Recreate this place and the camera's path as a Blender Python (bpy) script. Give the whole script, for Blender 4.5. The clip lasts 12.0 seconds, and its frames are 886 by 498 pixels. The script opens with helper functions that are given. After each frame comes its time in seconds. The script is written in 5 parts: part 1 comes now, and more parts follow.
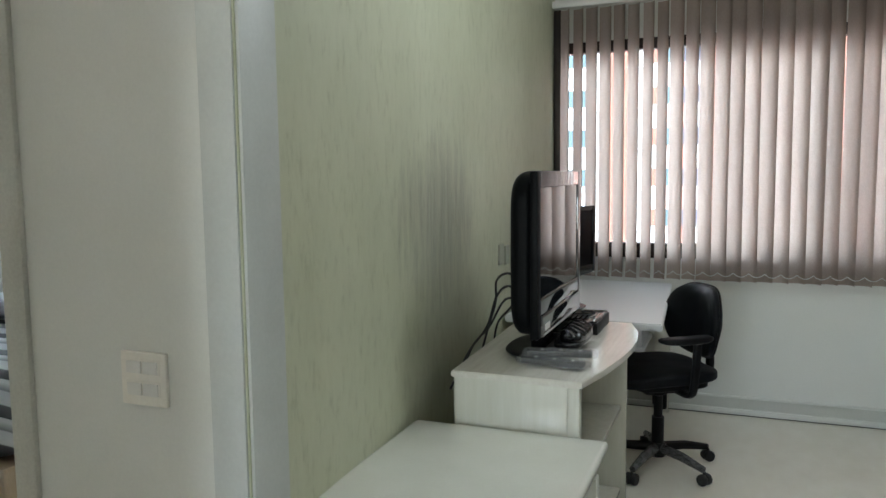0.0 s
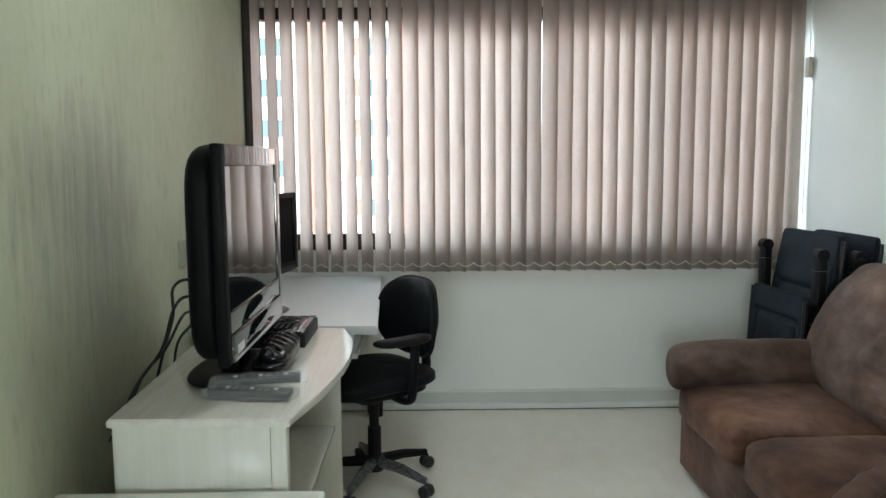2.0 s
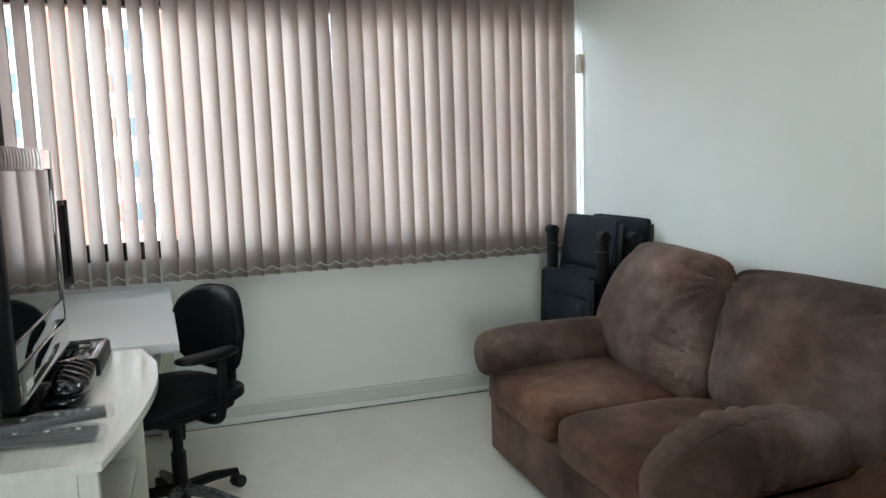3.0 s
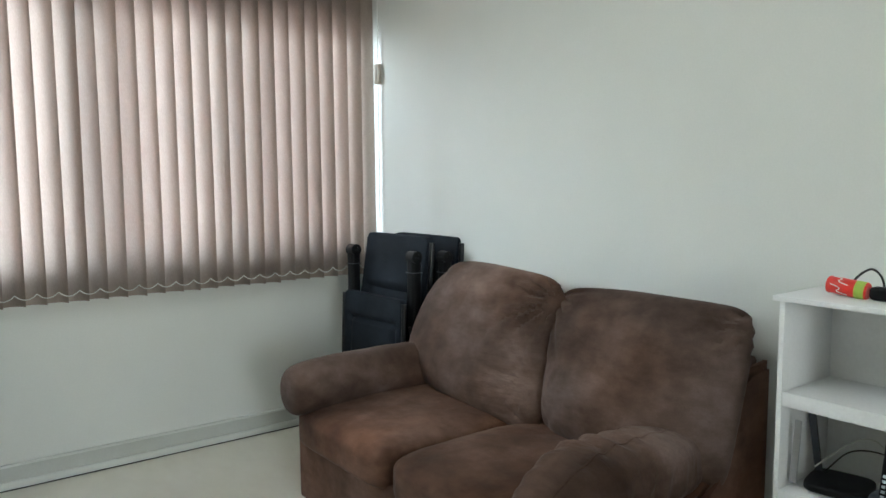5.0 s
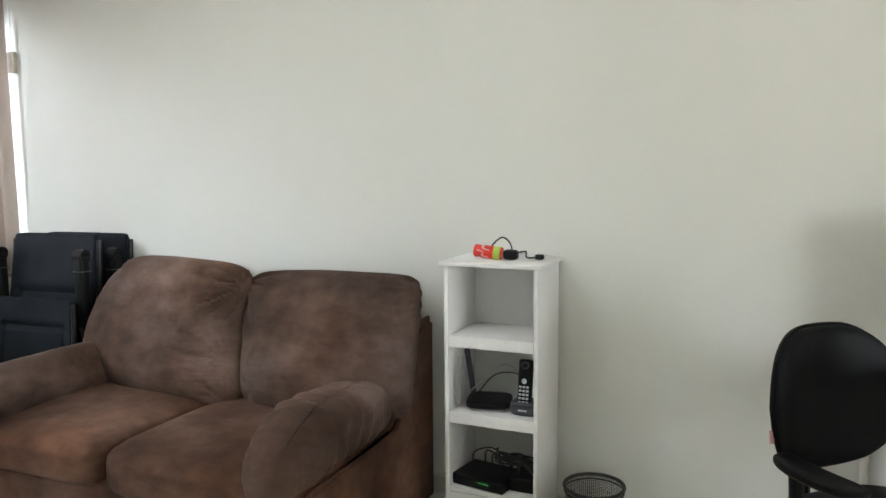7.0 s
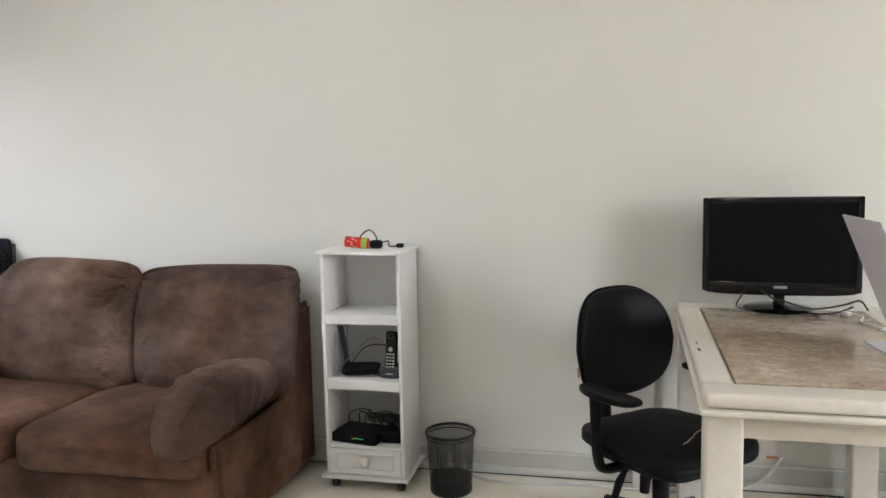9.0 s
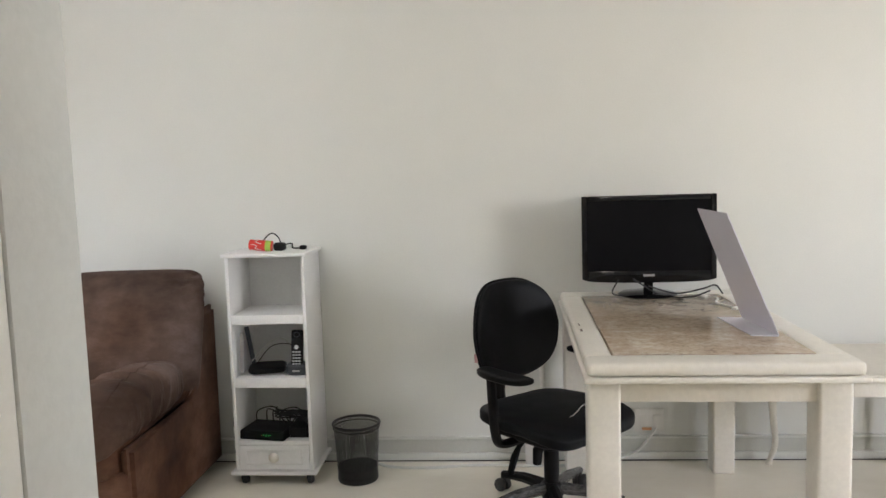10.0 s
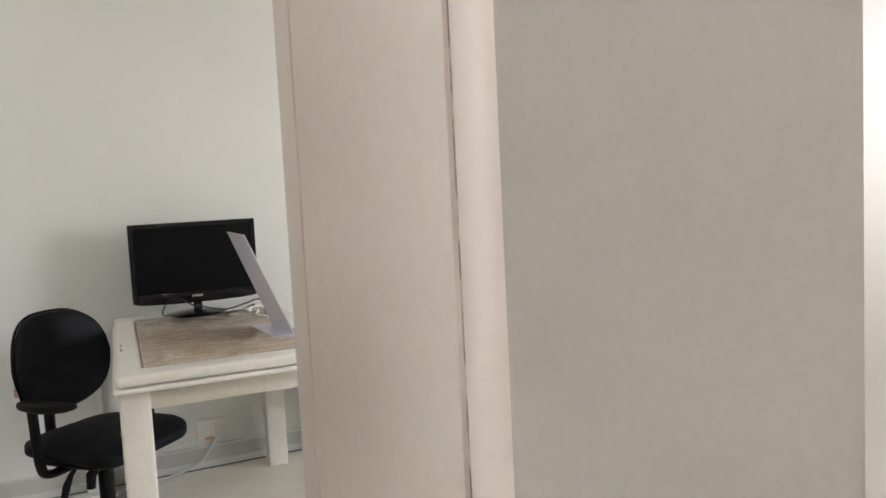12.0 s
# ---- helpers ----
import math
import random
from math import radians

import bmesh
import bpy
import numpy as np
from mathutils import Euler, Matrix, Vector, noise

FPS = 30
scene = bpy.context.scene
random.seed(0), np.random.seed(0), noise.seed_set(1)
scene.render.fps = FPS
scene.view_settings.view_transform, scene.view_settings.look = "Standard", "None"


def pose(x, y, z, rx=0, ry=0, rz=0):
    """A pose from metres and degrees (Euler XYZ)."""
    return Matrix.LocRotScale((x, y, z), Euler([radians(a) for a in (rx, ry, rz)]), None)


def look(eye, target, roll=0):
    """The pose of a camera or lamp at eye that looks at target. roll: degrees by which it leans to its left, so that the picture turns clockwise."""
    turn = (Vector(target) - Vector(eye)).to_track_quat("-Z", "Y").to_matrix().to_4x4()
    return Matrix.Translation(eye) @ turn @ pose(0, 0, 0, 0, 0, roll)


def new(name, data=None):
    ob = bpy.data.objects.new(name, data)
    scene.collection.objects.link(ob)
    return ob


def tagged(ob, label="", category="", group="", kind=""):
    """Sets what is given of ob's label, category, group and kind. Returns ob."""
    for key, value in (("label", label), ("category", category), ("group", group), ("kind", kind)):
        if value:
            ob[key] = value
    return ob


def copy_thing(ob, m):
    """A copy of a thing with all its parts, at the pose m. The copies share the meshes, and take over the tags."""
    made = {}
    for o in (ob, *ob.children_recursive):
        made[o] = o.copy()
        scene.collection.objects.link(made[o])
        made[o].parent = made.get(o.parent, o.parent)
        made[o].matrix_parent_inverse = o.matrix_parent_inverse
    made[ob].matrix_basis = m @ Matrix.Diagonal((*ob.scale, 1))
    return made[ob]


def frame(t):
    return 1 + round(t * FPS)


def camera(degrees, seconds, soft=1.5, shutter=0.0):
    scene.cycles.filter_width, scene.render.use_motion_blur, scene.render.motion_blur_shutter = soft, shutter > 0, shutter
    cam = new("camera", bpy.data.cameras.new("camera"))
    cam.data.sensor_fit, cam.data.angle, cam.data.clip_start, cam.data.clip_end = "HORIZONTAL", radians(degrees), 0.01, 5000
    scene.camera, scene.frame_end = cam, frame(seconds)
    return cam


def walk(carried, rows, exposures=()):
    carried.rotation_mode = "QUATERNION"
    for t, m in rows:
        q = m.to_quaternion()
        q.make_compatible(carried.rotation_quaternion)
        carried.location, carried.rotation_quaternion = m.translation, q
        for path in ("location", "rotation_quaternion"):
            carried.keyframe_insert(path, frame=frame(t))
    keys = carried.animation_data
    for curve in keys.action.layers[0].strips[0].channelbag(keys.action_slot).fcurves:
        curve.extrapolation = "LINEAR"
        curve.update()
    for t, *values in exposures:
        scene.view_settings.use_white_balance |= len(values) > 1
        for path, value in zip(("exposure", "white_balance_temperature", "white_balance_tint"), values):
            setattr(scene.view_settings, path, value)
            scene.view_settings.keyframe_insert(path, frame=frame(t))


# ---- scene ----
from mathutils.bvhtree import BVHTree
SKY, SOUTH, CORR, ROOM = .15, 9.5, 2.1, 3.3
EXPO = [(0, 2.56, 5850, 4), (2, 2.70, 5850, 1), (3, 2.70, 5750, 1), (5.5, 2.84, 5950, 3), (7.5, 3.07, 6300, 11), (9.5, 3.03, 6350, 15), (12, 2.88, 6250, 15)]
cam = camera(60.8, 12.0)
PATH = [
    (0, (0.247, 0.046, 1.353), (-0.489, 1.896, 1.162), -0.7),
    (0.5, (0.144, 0.121, 1.340), (-0.265, 2.068, 1.127), -0.9),
    (1, (0.140, 0.271, 1.335), (-0.111, 2.242, 1.110), -0.7),
    (1.5, (0.172, 0.437, 1.329), (-0.006, 2.417, 1.108), -0.1),
    (2, (0.149, 0.533, 1.316), (0.179, 2.520, 1.094), -0.4),
    (2.5, (0.083, 0.604, 1.314), (0.447, 2.558, 1.090), -1.4),
    (3, (0.044, 0.632, 1.318), (0.650, 2.522, 1.074), -1.9),
    (3.2, (0.033, 0.670, 1.321), (0.693, 2.541, 1.071), -1.3),
    (5, (-0.051, 1.031, 1.283), (1.145, 2.622, 1.083), -0.4),
    (5.5, (-0.171, 1.133, 1.285), (1.292, 2.481, 1.079), -1.3),
    (6, (-0.271, 1.139, 1.289), (1.358, 2.280, 1.074), -0.9),
    (6.5, (-0.394, 1.070, 1.276), (1.351, 2.026, 1.074), -0.2),
    (7, (-0.492, 1.054, 1.276), (1.332, 1.846, 1.060), -0.6),
    (7.5, (-0.577, 1.099, 1.265), (1.340, 1.628, 1.046), -1.0),
    (7.7, (-0.634, 1.100, 1.261), (1.313, 1.503, 1.040), -1.2),
    (9.3, (-1.021, 0.900, 1.266), (0.919, 1.346, 1.063), -1.2),
    (9.5, (-1.053, 0.901, 1.262), (0.895, 1.311, 1.073), -1.4),
    (10, (-1.164, 0.940, 1.253), (0.822, 1.087, 1.060), -1.8),
    (10.5, (-1.273, 0.916, 1.254), (0.714, 0.793, 1.060), -1.9),
    (11, (-1.375, 0.835, 1.258), (0.593, 0.520, 1.086), -1.9),
    (11.5, (-1.475, 0.785, 1.259), (0.451, 0.271, 1.100), -2.2),
    (12, (-1.530, 0.744, 1.247), (0.278, -0.096, 1.083), -2.9),
]
walk(cam, [(t, look(eye, target, roll)) for t, eye, target, roll in PATH], EXPO)

# ---- light ----
world = bpy.data.worlds.new("world")
scene.world = world
world.use_nodes = True
wn = world.node_tree
sky = wn.nodes.new("ShaderNodeTexSky")
sky.sky_type, sky.sun_disc = "NISHITA", False
sky.sun_elevation, sky.sun_rotation = radians(48), radians(200)
wn.links.new(sky.outputs[0], wn.nodes["Background"].inputs[0])
wn.nodes["Background"].inputs[1].default_value = SKY


def lamp(name, kind, energy, matrix, color=(1, 1, 1), **more):
    data = bpy.data.lights.new(name, kind)
    data.energy, data.color = energy, color
    for key, value in more.items():
        if key == "size":
            data.size = value
        elif key == "size_y":
            data.shape, data.size_y = "RECTANGLE", value
        elif key == "angle":
            data.angle = value
        elif key == "radius":
            data.shadow_soft_size = value
    ob = new(name, data)
    ob.matrix_basis = matrix
    return ob


SUN_AT = Vector((math.sin(radians(200)) * math.cos(radians(48)), math.cos(radians(200)) * math.cos(radians(48)), math.sin(radians(48))))
lamp("sun", "SUN", 3.0, look(SUN_AT * 50, (0, 0, 0)), (1, .95, .88), angle=radians(.5))
lamp("south_window_light", "AREA", SOUTH, look((-.6, -3.47, 1.55), (.3, 3.0, 1.3)), (1, .97, .94), size=1.15, size_y=1.15)
lamp("bedroom_window_light", "AREA", 22, look((-2.6, 4.55, 1.6), (-2.6, 1.0, 1.2)), (.95, .98, 1), size=1.3, size_y=1.2)
# two unseen fill lights, added to brighten the corridor and the room
lamp("corridor_fill_light", "POINT", CORR, pose(-2.1, 1.12, 2.3), (1, .86, .73), radius=.12)
lamp("room_fill_light", "POINT", ROOM, pose(.35, 2.5, 2.25), (.99, .99, .97), radius=.2)
lamp("north_window_sky_light", "AREA", 22, look((.85, 9.0, 4.7), (.85, 4.4, 1.2)), (.95, .98, 1), size=3.4, size_y=1.8)
lamp("northwest_sky_light", "AREA", 150, look((-5.2, 8.5, 3.9), (1.0, 4.4, 1.3)), (.88, .95, 1), size=3.2, size_y=2.6)


# ---- materials ----
def graph(name):
    m = bpy.data.materials.new(name)
    m.use_nodes = True
    t = m.node_tree
    return m, t, t.nodes["Principled BSDF"], t.nodes["Material Output"]


def noise_at(t, co, scale, detail=4.0, rough=.55, stretch=(1, 1, 1)):
    mp = t.nodes.new("ShaderNodeMapping")
    mp.inputs["Scale"].default_value = stretch
    t.links.new(co, mp.inputs[0])
    n = t.nodes.new("ShaderNodeTexNoise")
    n.inputs["Scale"].default_value, n.inputs["Detail"].default_value, n.inputs["Roughness"].default_value = scale, detail, rough
    t.links.new(mp.outputs[0], n.inputs["Vector"])
    return n.outputs["Fac"]


def ramp_of(t, fac, stops):
    r = t.nodes.new("ShaderNodeValToRGB")
    e = r.color_ramp.elements
    while len(e) < len(stops):
        e.new(.5)
    for el, (p, c) in zip(e, stops):
        el.position, el.color = p, (*c, 1)
    t.links.new(fac, r.inputs[0])
    return r.outputs[0]


def blend(t, kind, fac, a, b):
    n = t.nodes.new("ShaderNodeMix")
    n.data_type, n.blend_type = "RGBA", kind
    for sock, value in ((n.inputs[0], fac), (n.inputs[6], a), (n.inputs[7], b)):
        if isinstance(value, (int, float)):
            sock.default_value = value
        elif isinstance(value, tuple):
            sock.default_value = (*value, 1)
        else:
            t.links.new(value, sock)
    return n.outputs[2]


def bump_to(t, b, height, strength, distance=.01, after=None):
    n = t.nodes.new("ShaderNodeBump")
    n.inputs["Strength"].default_value, n.inputs["Distance"].default_value = strength, distance
    t.links.new(height, n.inputs["Height"])
    if after is not None:
        t.links.new(after, n.inputs["Normal"])
    t.links.new(n.outputs[0], b.inputs["Normal"])
    return n.outputs[0]


def surface(name, c1, c2, rough=.5, scale=6, stretch=(1, 1, 1), fine=120, bump=.15, dist=.002, metal=0.0, coat=0.0, grime=.12, spec=.5, sheen=0.0):
    """Two tones at a large scale, a fine grain and faint wear on top, and a fine relief."""
    m, t, b, _ = graph(name)
    co = t.nodes.new("ShaderNodeTexCoord").outputs["Object"]
    big = noise_at(t, co, scale, 5, .6, stretch)
    col = ramp_of(t, big, [(.32, c1), (.68, c2)])
    small = noise_at(t, co, fine, 3, .6, stretch)
    shade = ramp_of(t, small, [(.3, (1 - grime,) * 3), (.7, (1, 1, 1))])
    t.links.new(blend(t, "MULTIPLY", 1.0, col, shade), b.inputs["Base Color"])
    rr = t.nodes.new("ShaderNodeMapRange")
    rr.inputs["To Min"].default_value, rr.inputs["To Max"].default_value = max(rough - .06, .02), min(rough + .08, 1)
    t.links.new(big, rr.inputs["Value"])
    t.links.new(rr.outputs[0], b.inputs["Roughness"])
    b.inputs["Metallic"].default_value, b.inputs["Coat Weight"].default_value = metal, coat
    b.inputs["Specular IOR Level"].default_value = spec
    b.inputs["Sheen Weight"].default_value = sheen
    if bump:
        bump_to(t, b, small, bump, dist)
    return m


WALL = surface("painted_wall", (.70, .71, .67), (.74, .745, .705), .62, 1.2, fine=160, bump=.12, dist=.0015, grime=.04)
BEIGE = surface("beige_wall", (.45, .41, .347), (.50, .459, .39), .6, 1.5, fine=160, bump=.12, dist=.0015, grime=.05)
CEIL = surface("ceiling_paint", (.78, .78, .75), (.81, .81, .79), .8, 2, bump=.1, grime=.03)
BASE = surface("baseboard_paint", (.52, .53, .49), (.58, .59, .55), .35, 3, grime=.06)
# lighter copy of the board's paint: light caught by lip and shoe strip
BASELIT = surface("baseboard_paint_lit", (.66, .67, .63), (.72, .73, .69), .3, 3, grime=.05)
TRIM = surface("door_trim_enamel", (.73, .635, .545), (.78, .695, .605), .32, 2, fine=60, bump=.12, grime=.05)
WHITE = surface("white_melamine", (.82, .82, .81), (.87, .87, .865), .38, 5, fine=90, bump=.06, grime=.05)
LAMINATE = surface("cream_laminate", (.61, .60, .51), (.66, .65, .57), .2, 4, (14, 14, 1), 30, .03, .0006, grime=.015)
LAMTOP = surface("cream_laminate_top", (.62, .59, .52), (.70, .68, .61), .13, 4, (14, 1, 14), 30, .03, .001, grime=.05)
DESKTOP = surface("grey_white_desktop", (.66, .67, .68), (.675, .685, .695), .34, 4, (1, 3, 3), 60, .02, .0006, grime=.02)
STOOLW = surface("glossy_white_top", (.70, .70, .63), (.76, .76, .70), .16, 3, grime=.03, bump=.03)
CREAM = surface("cream_lacquer", (.77, .74, .66), (.84, .81, .74), .3, 5, fine=70, bump=.1, grime=.07)
CREAMD = surface("darker_cream_lacquer", (.68, .64, .55), (.75, .71, .63), .33, 5, fine=70, bump=.1, grime=.08)
LEATHER = surface("black_leatherette", (.004, .0045, .0055), (.008, .009, .011), .5, 8, fine=420, bump=.2, dist=.0006, grime=.2, spec=.16)
PLASTIC = surface("black_plastic", (.004, .004, .0045), (.008, .008, .009), .42, 9, fine=500, bump=.1, dist=.0004, grime=.15, spec=.18)
GLOSS = surface("piano_black", (.004, .004, .005), (.006, .006, .007), .07, 5, bump=0, coat=.0, grime=.05, spec=.4)
RUBBER = surface("black_rubber", (.015, .015, .015), (.03, .03, .03), .6, 20, grime=.2)
GREYP = surface("dark_grey_plastic", (.035, .04, .05), (.05, .055, .065), .4, 10, fine=300, bump=.1, grime=.1)
SILVER = surface("silver_plastic", (.42, .42, .43), (.50, .50, .51), .3, 10, bump=.05, metal=.6, grime=.05)
CANVAS = surface("charcoal_canvas", (.012, .015, .021), (.023, .029, .039), .75, 6, fine=600, bump=.4, dist=.001, grime=.3, spec=.15)
STEEL = surface("black_steel_tube", (.012, .013, .015), (.02, .02, .022), .3, 10, bump=.05, metal=.3)
WIRE = surface("black_wire", (.012, .012, .012), (.02, .02, .02), .4, 10, bump=0, metal=.3)
CABLEW = surface("white_cable", (.62, .62, .58), (.70, .70, .66), .45, 20, bump=0)
BRONZE = surface("dark_bronze_aluminium", (.030, .024, .020), (.045, .036, .030), .4, 8, metal=.5)
RED = surface("red_can_print", (.70, .02, .02), (.80, .05, .03), .3, 6, bump=0)
LIME = surface("lime_print", (.35, .55, .06), (.45, .62, .1), .35, 6, bump=0)
WPLAST = surface("white_plastic", (.72, .71, .67), (.78, .77, .73), .35, 8, bump=.03, grime=.04)
WRAP = surface("clear_film_over_black", (.04, .042, .045), (.20, .20, .20), .14, 40, (1, 1, 3), 90, .9, .006, coat=.5, grime=.4)
PAPERW = surface("white_acrylic_sheet", (.66, .65, .72), (.70, .69, .76), .3, 3, bump=0, grime=.02)
BRICKC = surface("orange_render", (.30, .125, .090), (.37, .16, .115), .8, .5, fine=5, grime=.15)
PALE = surface("pale_render", (.55, .56, .54), (.65, .65, .62), .8, .4, fine=5, grime=.12)
BLUEG = surface("blue_grey_panel", (.07, .11, .13), (.11, .17, .19), .4, .5, fine=4, grime=.1)
FACADEW = surface("white_rail_and_sky_glare", (.78, .80, .80), (.84, .85, .85), .6, .5, (1, 1, 8), 8, .1, .01, grime=.06)
ASPH = surface("asphalt", (.045, .045, .046), (.06, .06, .06), .9, .3, fine=8, grime=.2)
BLANKET0 = surface("plain_sheet", (.68, .70, .76), (.76, .77, .82), .8, 5, bump=.2, grime=.08)
WOODF = surface("pale_wood", (.42, .30, .20), (.52, .38, .27), .4, 3, (1, 8, 1), 40, .1, grime=.15)


def green_wall():
    m, t, b, _ = graph("green_scratched_plaster")
    co = t.nodes.new("ShaderNodeTexCoord").outputs["Object"]
    base = ramp_of(t, noise_at(t, co, 1.6, 4, .6, (1, 1, .6)), [(.3, (.49, .505, .36)), (.7, (.60, .61, .455))])
    streak = noise_at(t, co, 6, 9, .76, (6, 6, 2.0))
    marks = ramp_of(t, streak, [(.35, (.80, .80, .76)), (.46, (.96, .96, .95)), (.62, (1, 1, 1)), (.74, (1.0, 1.0, .98))])
    col = blend(t, "MULTIPLY", 1.0, base, marks)
    # stain behind the television, with the set's soft shadow painted in
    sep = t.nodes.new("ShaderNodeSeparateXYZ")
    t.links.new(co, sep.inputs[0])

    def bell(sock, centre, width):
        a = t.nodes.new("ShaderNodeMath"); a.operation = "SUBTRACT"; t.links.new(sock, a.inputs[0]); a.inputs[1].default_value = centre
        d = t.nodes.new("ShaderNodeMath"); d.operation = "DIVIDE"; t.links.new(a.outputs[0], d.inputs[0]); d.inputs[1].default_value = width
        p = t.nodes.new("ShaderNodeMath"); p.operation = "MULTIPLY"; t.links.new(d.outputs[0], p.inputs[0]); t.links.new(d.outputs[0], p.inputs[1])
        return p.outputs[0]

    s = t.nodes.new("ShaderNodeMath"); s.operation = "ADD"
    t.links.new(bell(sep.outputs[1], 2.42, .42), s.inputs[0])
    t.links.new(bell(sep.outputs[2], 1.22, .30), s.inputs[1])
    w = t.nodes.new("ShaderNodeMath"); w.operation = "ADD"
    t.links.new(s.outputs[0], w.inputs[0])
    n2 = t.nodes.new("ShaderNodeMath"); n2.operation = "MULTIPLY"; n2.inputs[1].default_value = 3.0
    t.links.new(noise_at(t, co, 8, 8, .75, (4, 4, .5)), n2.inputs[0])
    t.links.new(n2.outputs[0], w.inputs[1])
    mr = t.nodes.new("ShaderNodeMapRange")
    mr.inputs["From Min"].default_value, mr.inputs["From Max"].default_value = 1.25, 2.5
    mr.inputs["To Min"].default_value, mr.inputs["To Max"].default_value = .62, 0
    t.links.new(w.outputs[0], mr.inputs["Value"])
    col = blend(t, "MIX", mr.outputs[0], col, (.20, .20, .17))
    t.links.new(col, b.inputs["Base Color"])
    b.inputs["Roughness"].default_value = .5
    bump_to(t, b, streak, .6, .005)
    return m


def suede(name, stretch=None, centre=None, depth=.012, tint=(1, 1, 1)):
    m, t, b, _ = graph(name)
    co = t.nodes.new("ShaderNodeTexCoord").outputs["Object"]
    nap = noise_at(t, co, 3.0, 4, .55)
    col = ramp_of(t, nap, [(.28, (.044, .026, .018)), (.47, (.098, .064, .049)), (.72, (.205, .152, .130))])
    rub = noise_at(t, co, 1.7, 3, .5)
    col = blend(t, "MULTIPLY", 1.0, col, ramp_of(t, rub, [(.35, (1.14, .94, .80)), (.60, (1.0, 1.0, 1.04))]))
    brushed = noise_at(t, co, 12, 5, .65, (1, .6, 1.5))
    col = blend(t, "MULTIPLY", 1.0, col, ramp_of(t, brushed, [(.36, (.76, .72, .68)), (.52, (.96, .95, .94)), (.66, (1.12, 1.12, 1.12))]))
    col = blend(t, "MULTIPLY", 1.0, col, tint)
    fine = noise_at(t, co, 260, 2, .6)
    col = blend(t, "MULTIPLY", 1.0, col, ramp_of(t, fine, [(.3, (.84, .84, .84)), (.7, (1, 1, 1))]))
    t.links.new(col, b.inputs["Base Color"])
    b.inputs["Roughness"].default_value = .85
    b.inputs["Sheen Weight"].default_value, b.inputs["Sheen Roughness"].default_value = .14, .40
    b.inputs["Sheen Tint"].default_value = (.50, .45, .42, 1)
    b.inputs["Specular IOR Level"].default_value = .2
    first = bump_to(t, b, noise_at(t, co, 8, 3, .5), .4, .02)
    second = bump_to(t, b, fine, .25, .001, first)
    if stretch:
        pleat = noise_at(t, co, 17, 3, .5, stretch)
        if centre is not None:
            sep = t.nodes.new("ShaderNodeSeparateXYZ")
            t.links.new(co, sep.inputs[0])
            off = t.nodes.new("ShaderNodeMath")
            off.operation = "SUBTRACT"
            off.inputs[1].default_value = centre
            t.links.new(sep.outputs[1], off.inputs[0])
            far = t.nodes.new("ShaderNodeMath")
            far.operation = "ABSOLUTE"
            t.links.new(off.outputs[0], far.inputs[0])
            mask = t.nodes.new("ShaderNodeMapRange")
            mask.inputs["From Min"].default_value, mask.inputs["From Max"].default_value = .03, .26
            mask.inputs["To Min"].default_value, mask.inputs["To Max"].default_value = 1, 0
            t.links.new(far.outputs[0], mask.inputs["Value"])
            mul = t.nodes.new("ShaderNodeMath")
            mul.operation = "MULTIPLY"
            t.links.new(pleat, mul.inputs[0])
            t.links.new(mask.outputs[0], mul.inputs[1])
            pleat = mul.outputs[0]
        bump_to(t, b, pleat, .6, depth, second)
    return m


def marble():
    m, t, b, _ = graph("brown_marble")
    co = t.nodes.new("ShaderNodeTexCoord").outputs["Object"]
    a = noise_at(t, co, 14, 9, .7, (1.5, 1, 1))
    f = noise_at(t, co, 70, 8, .72, (1.2, 1, 1))
    col = ramp_of(t, a, [(.30, (.34, .26, .19)), (.43, (.45, .36, .27)), (.55, (.53, .445, .35)), (.68, (.64, .57, .47))])
    col = blend(t, "MULTIPLY", .85, col, ramp_of(t, f, [(.34, (.55, .50, .46)), (.5, (.95, .94, .92)), (.68, (1, 1, 1))]))
    t.links.new(col, b.inputs["Base Color"])
    b.inputs["Roughness"].default_value = .17
    bump_to(t, b, f, .04, .001)
    return m


def floor_mat():
    m, t, b, _ = graph("cream_floor_sheet")
    co = t.nodes.new("ShaderNodeTexCoord").outputs["Object"]
    a = noise_at(t, co, 1.3, 6, .6, (1.6, 1, 1))
    f = noise_at(t, co, 7, 5, .6, (2, 1, 1))
    col = ramp_of(t, a, [(.3, (.74, .70, .60)), (.5, (.79, .755, .66)), (.7, (.83, .80, .71))])
    col = blend(t, "MULTIPLY", .8, col, ramp_of(t, f, [(.25, (.92, .905, .88)), (.7, (1, 1, 1))]))
    t.links.new(col, b.inputs["Base Color"])
    mr = t.nodes.new("ShaderNodeMapRange")
    mr.inputs["To Min"].default_value, mr.inputs["To Max"].default_value = .27, .33
    t.links.new(f, mr.inputs["Value"])
    t.links.new(mr.outputs[0], b.inputs["Roughness"])
    return m


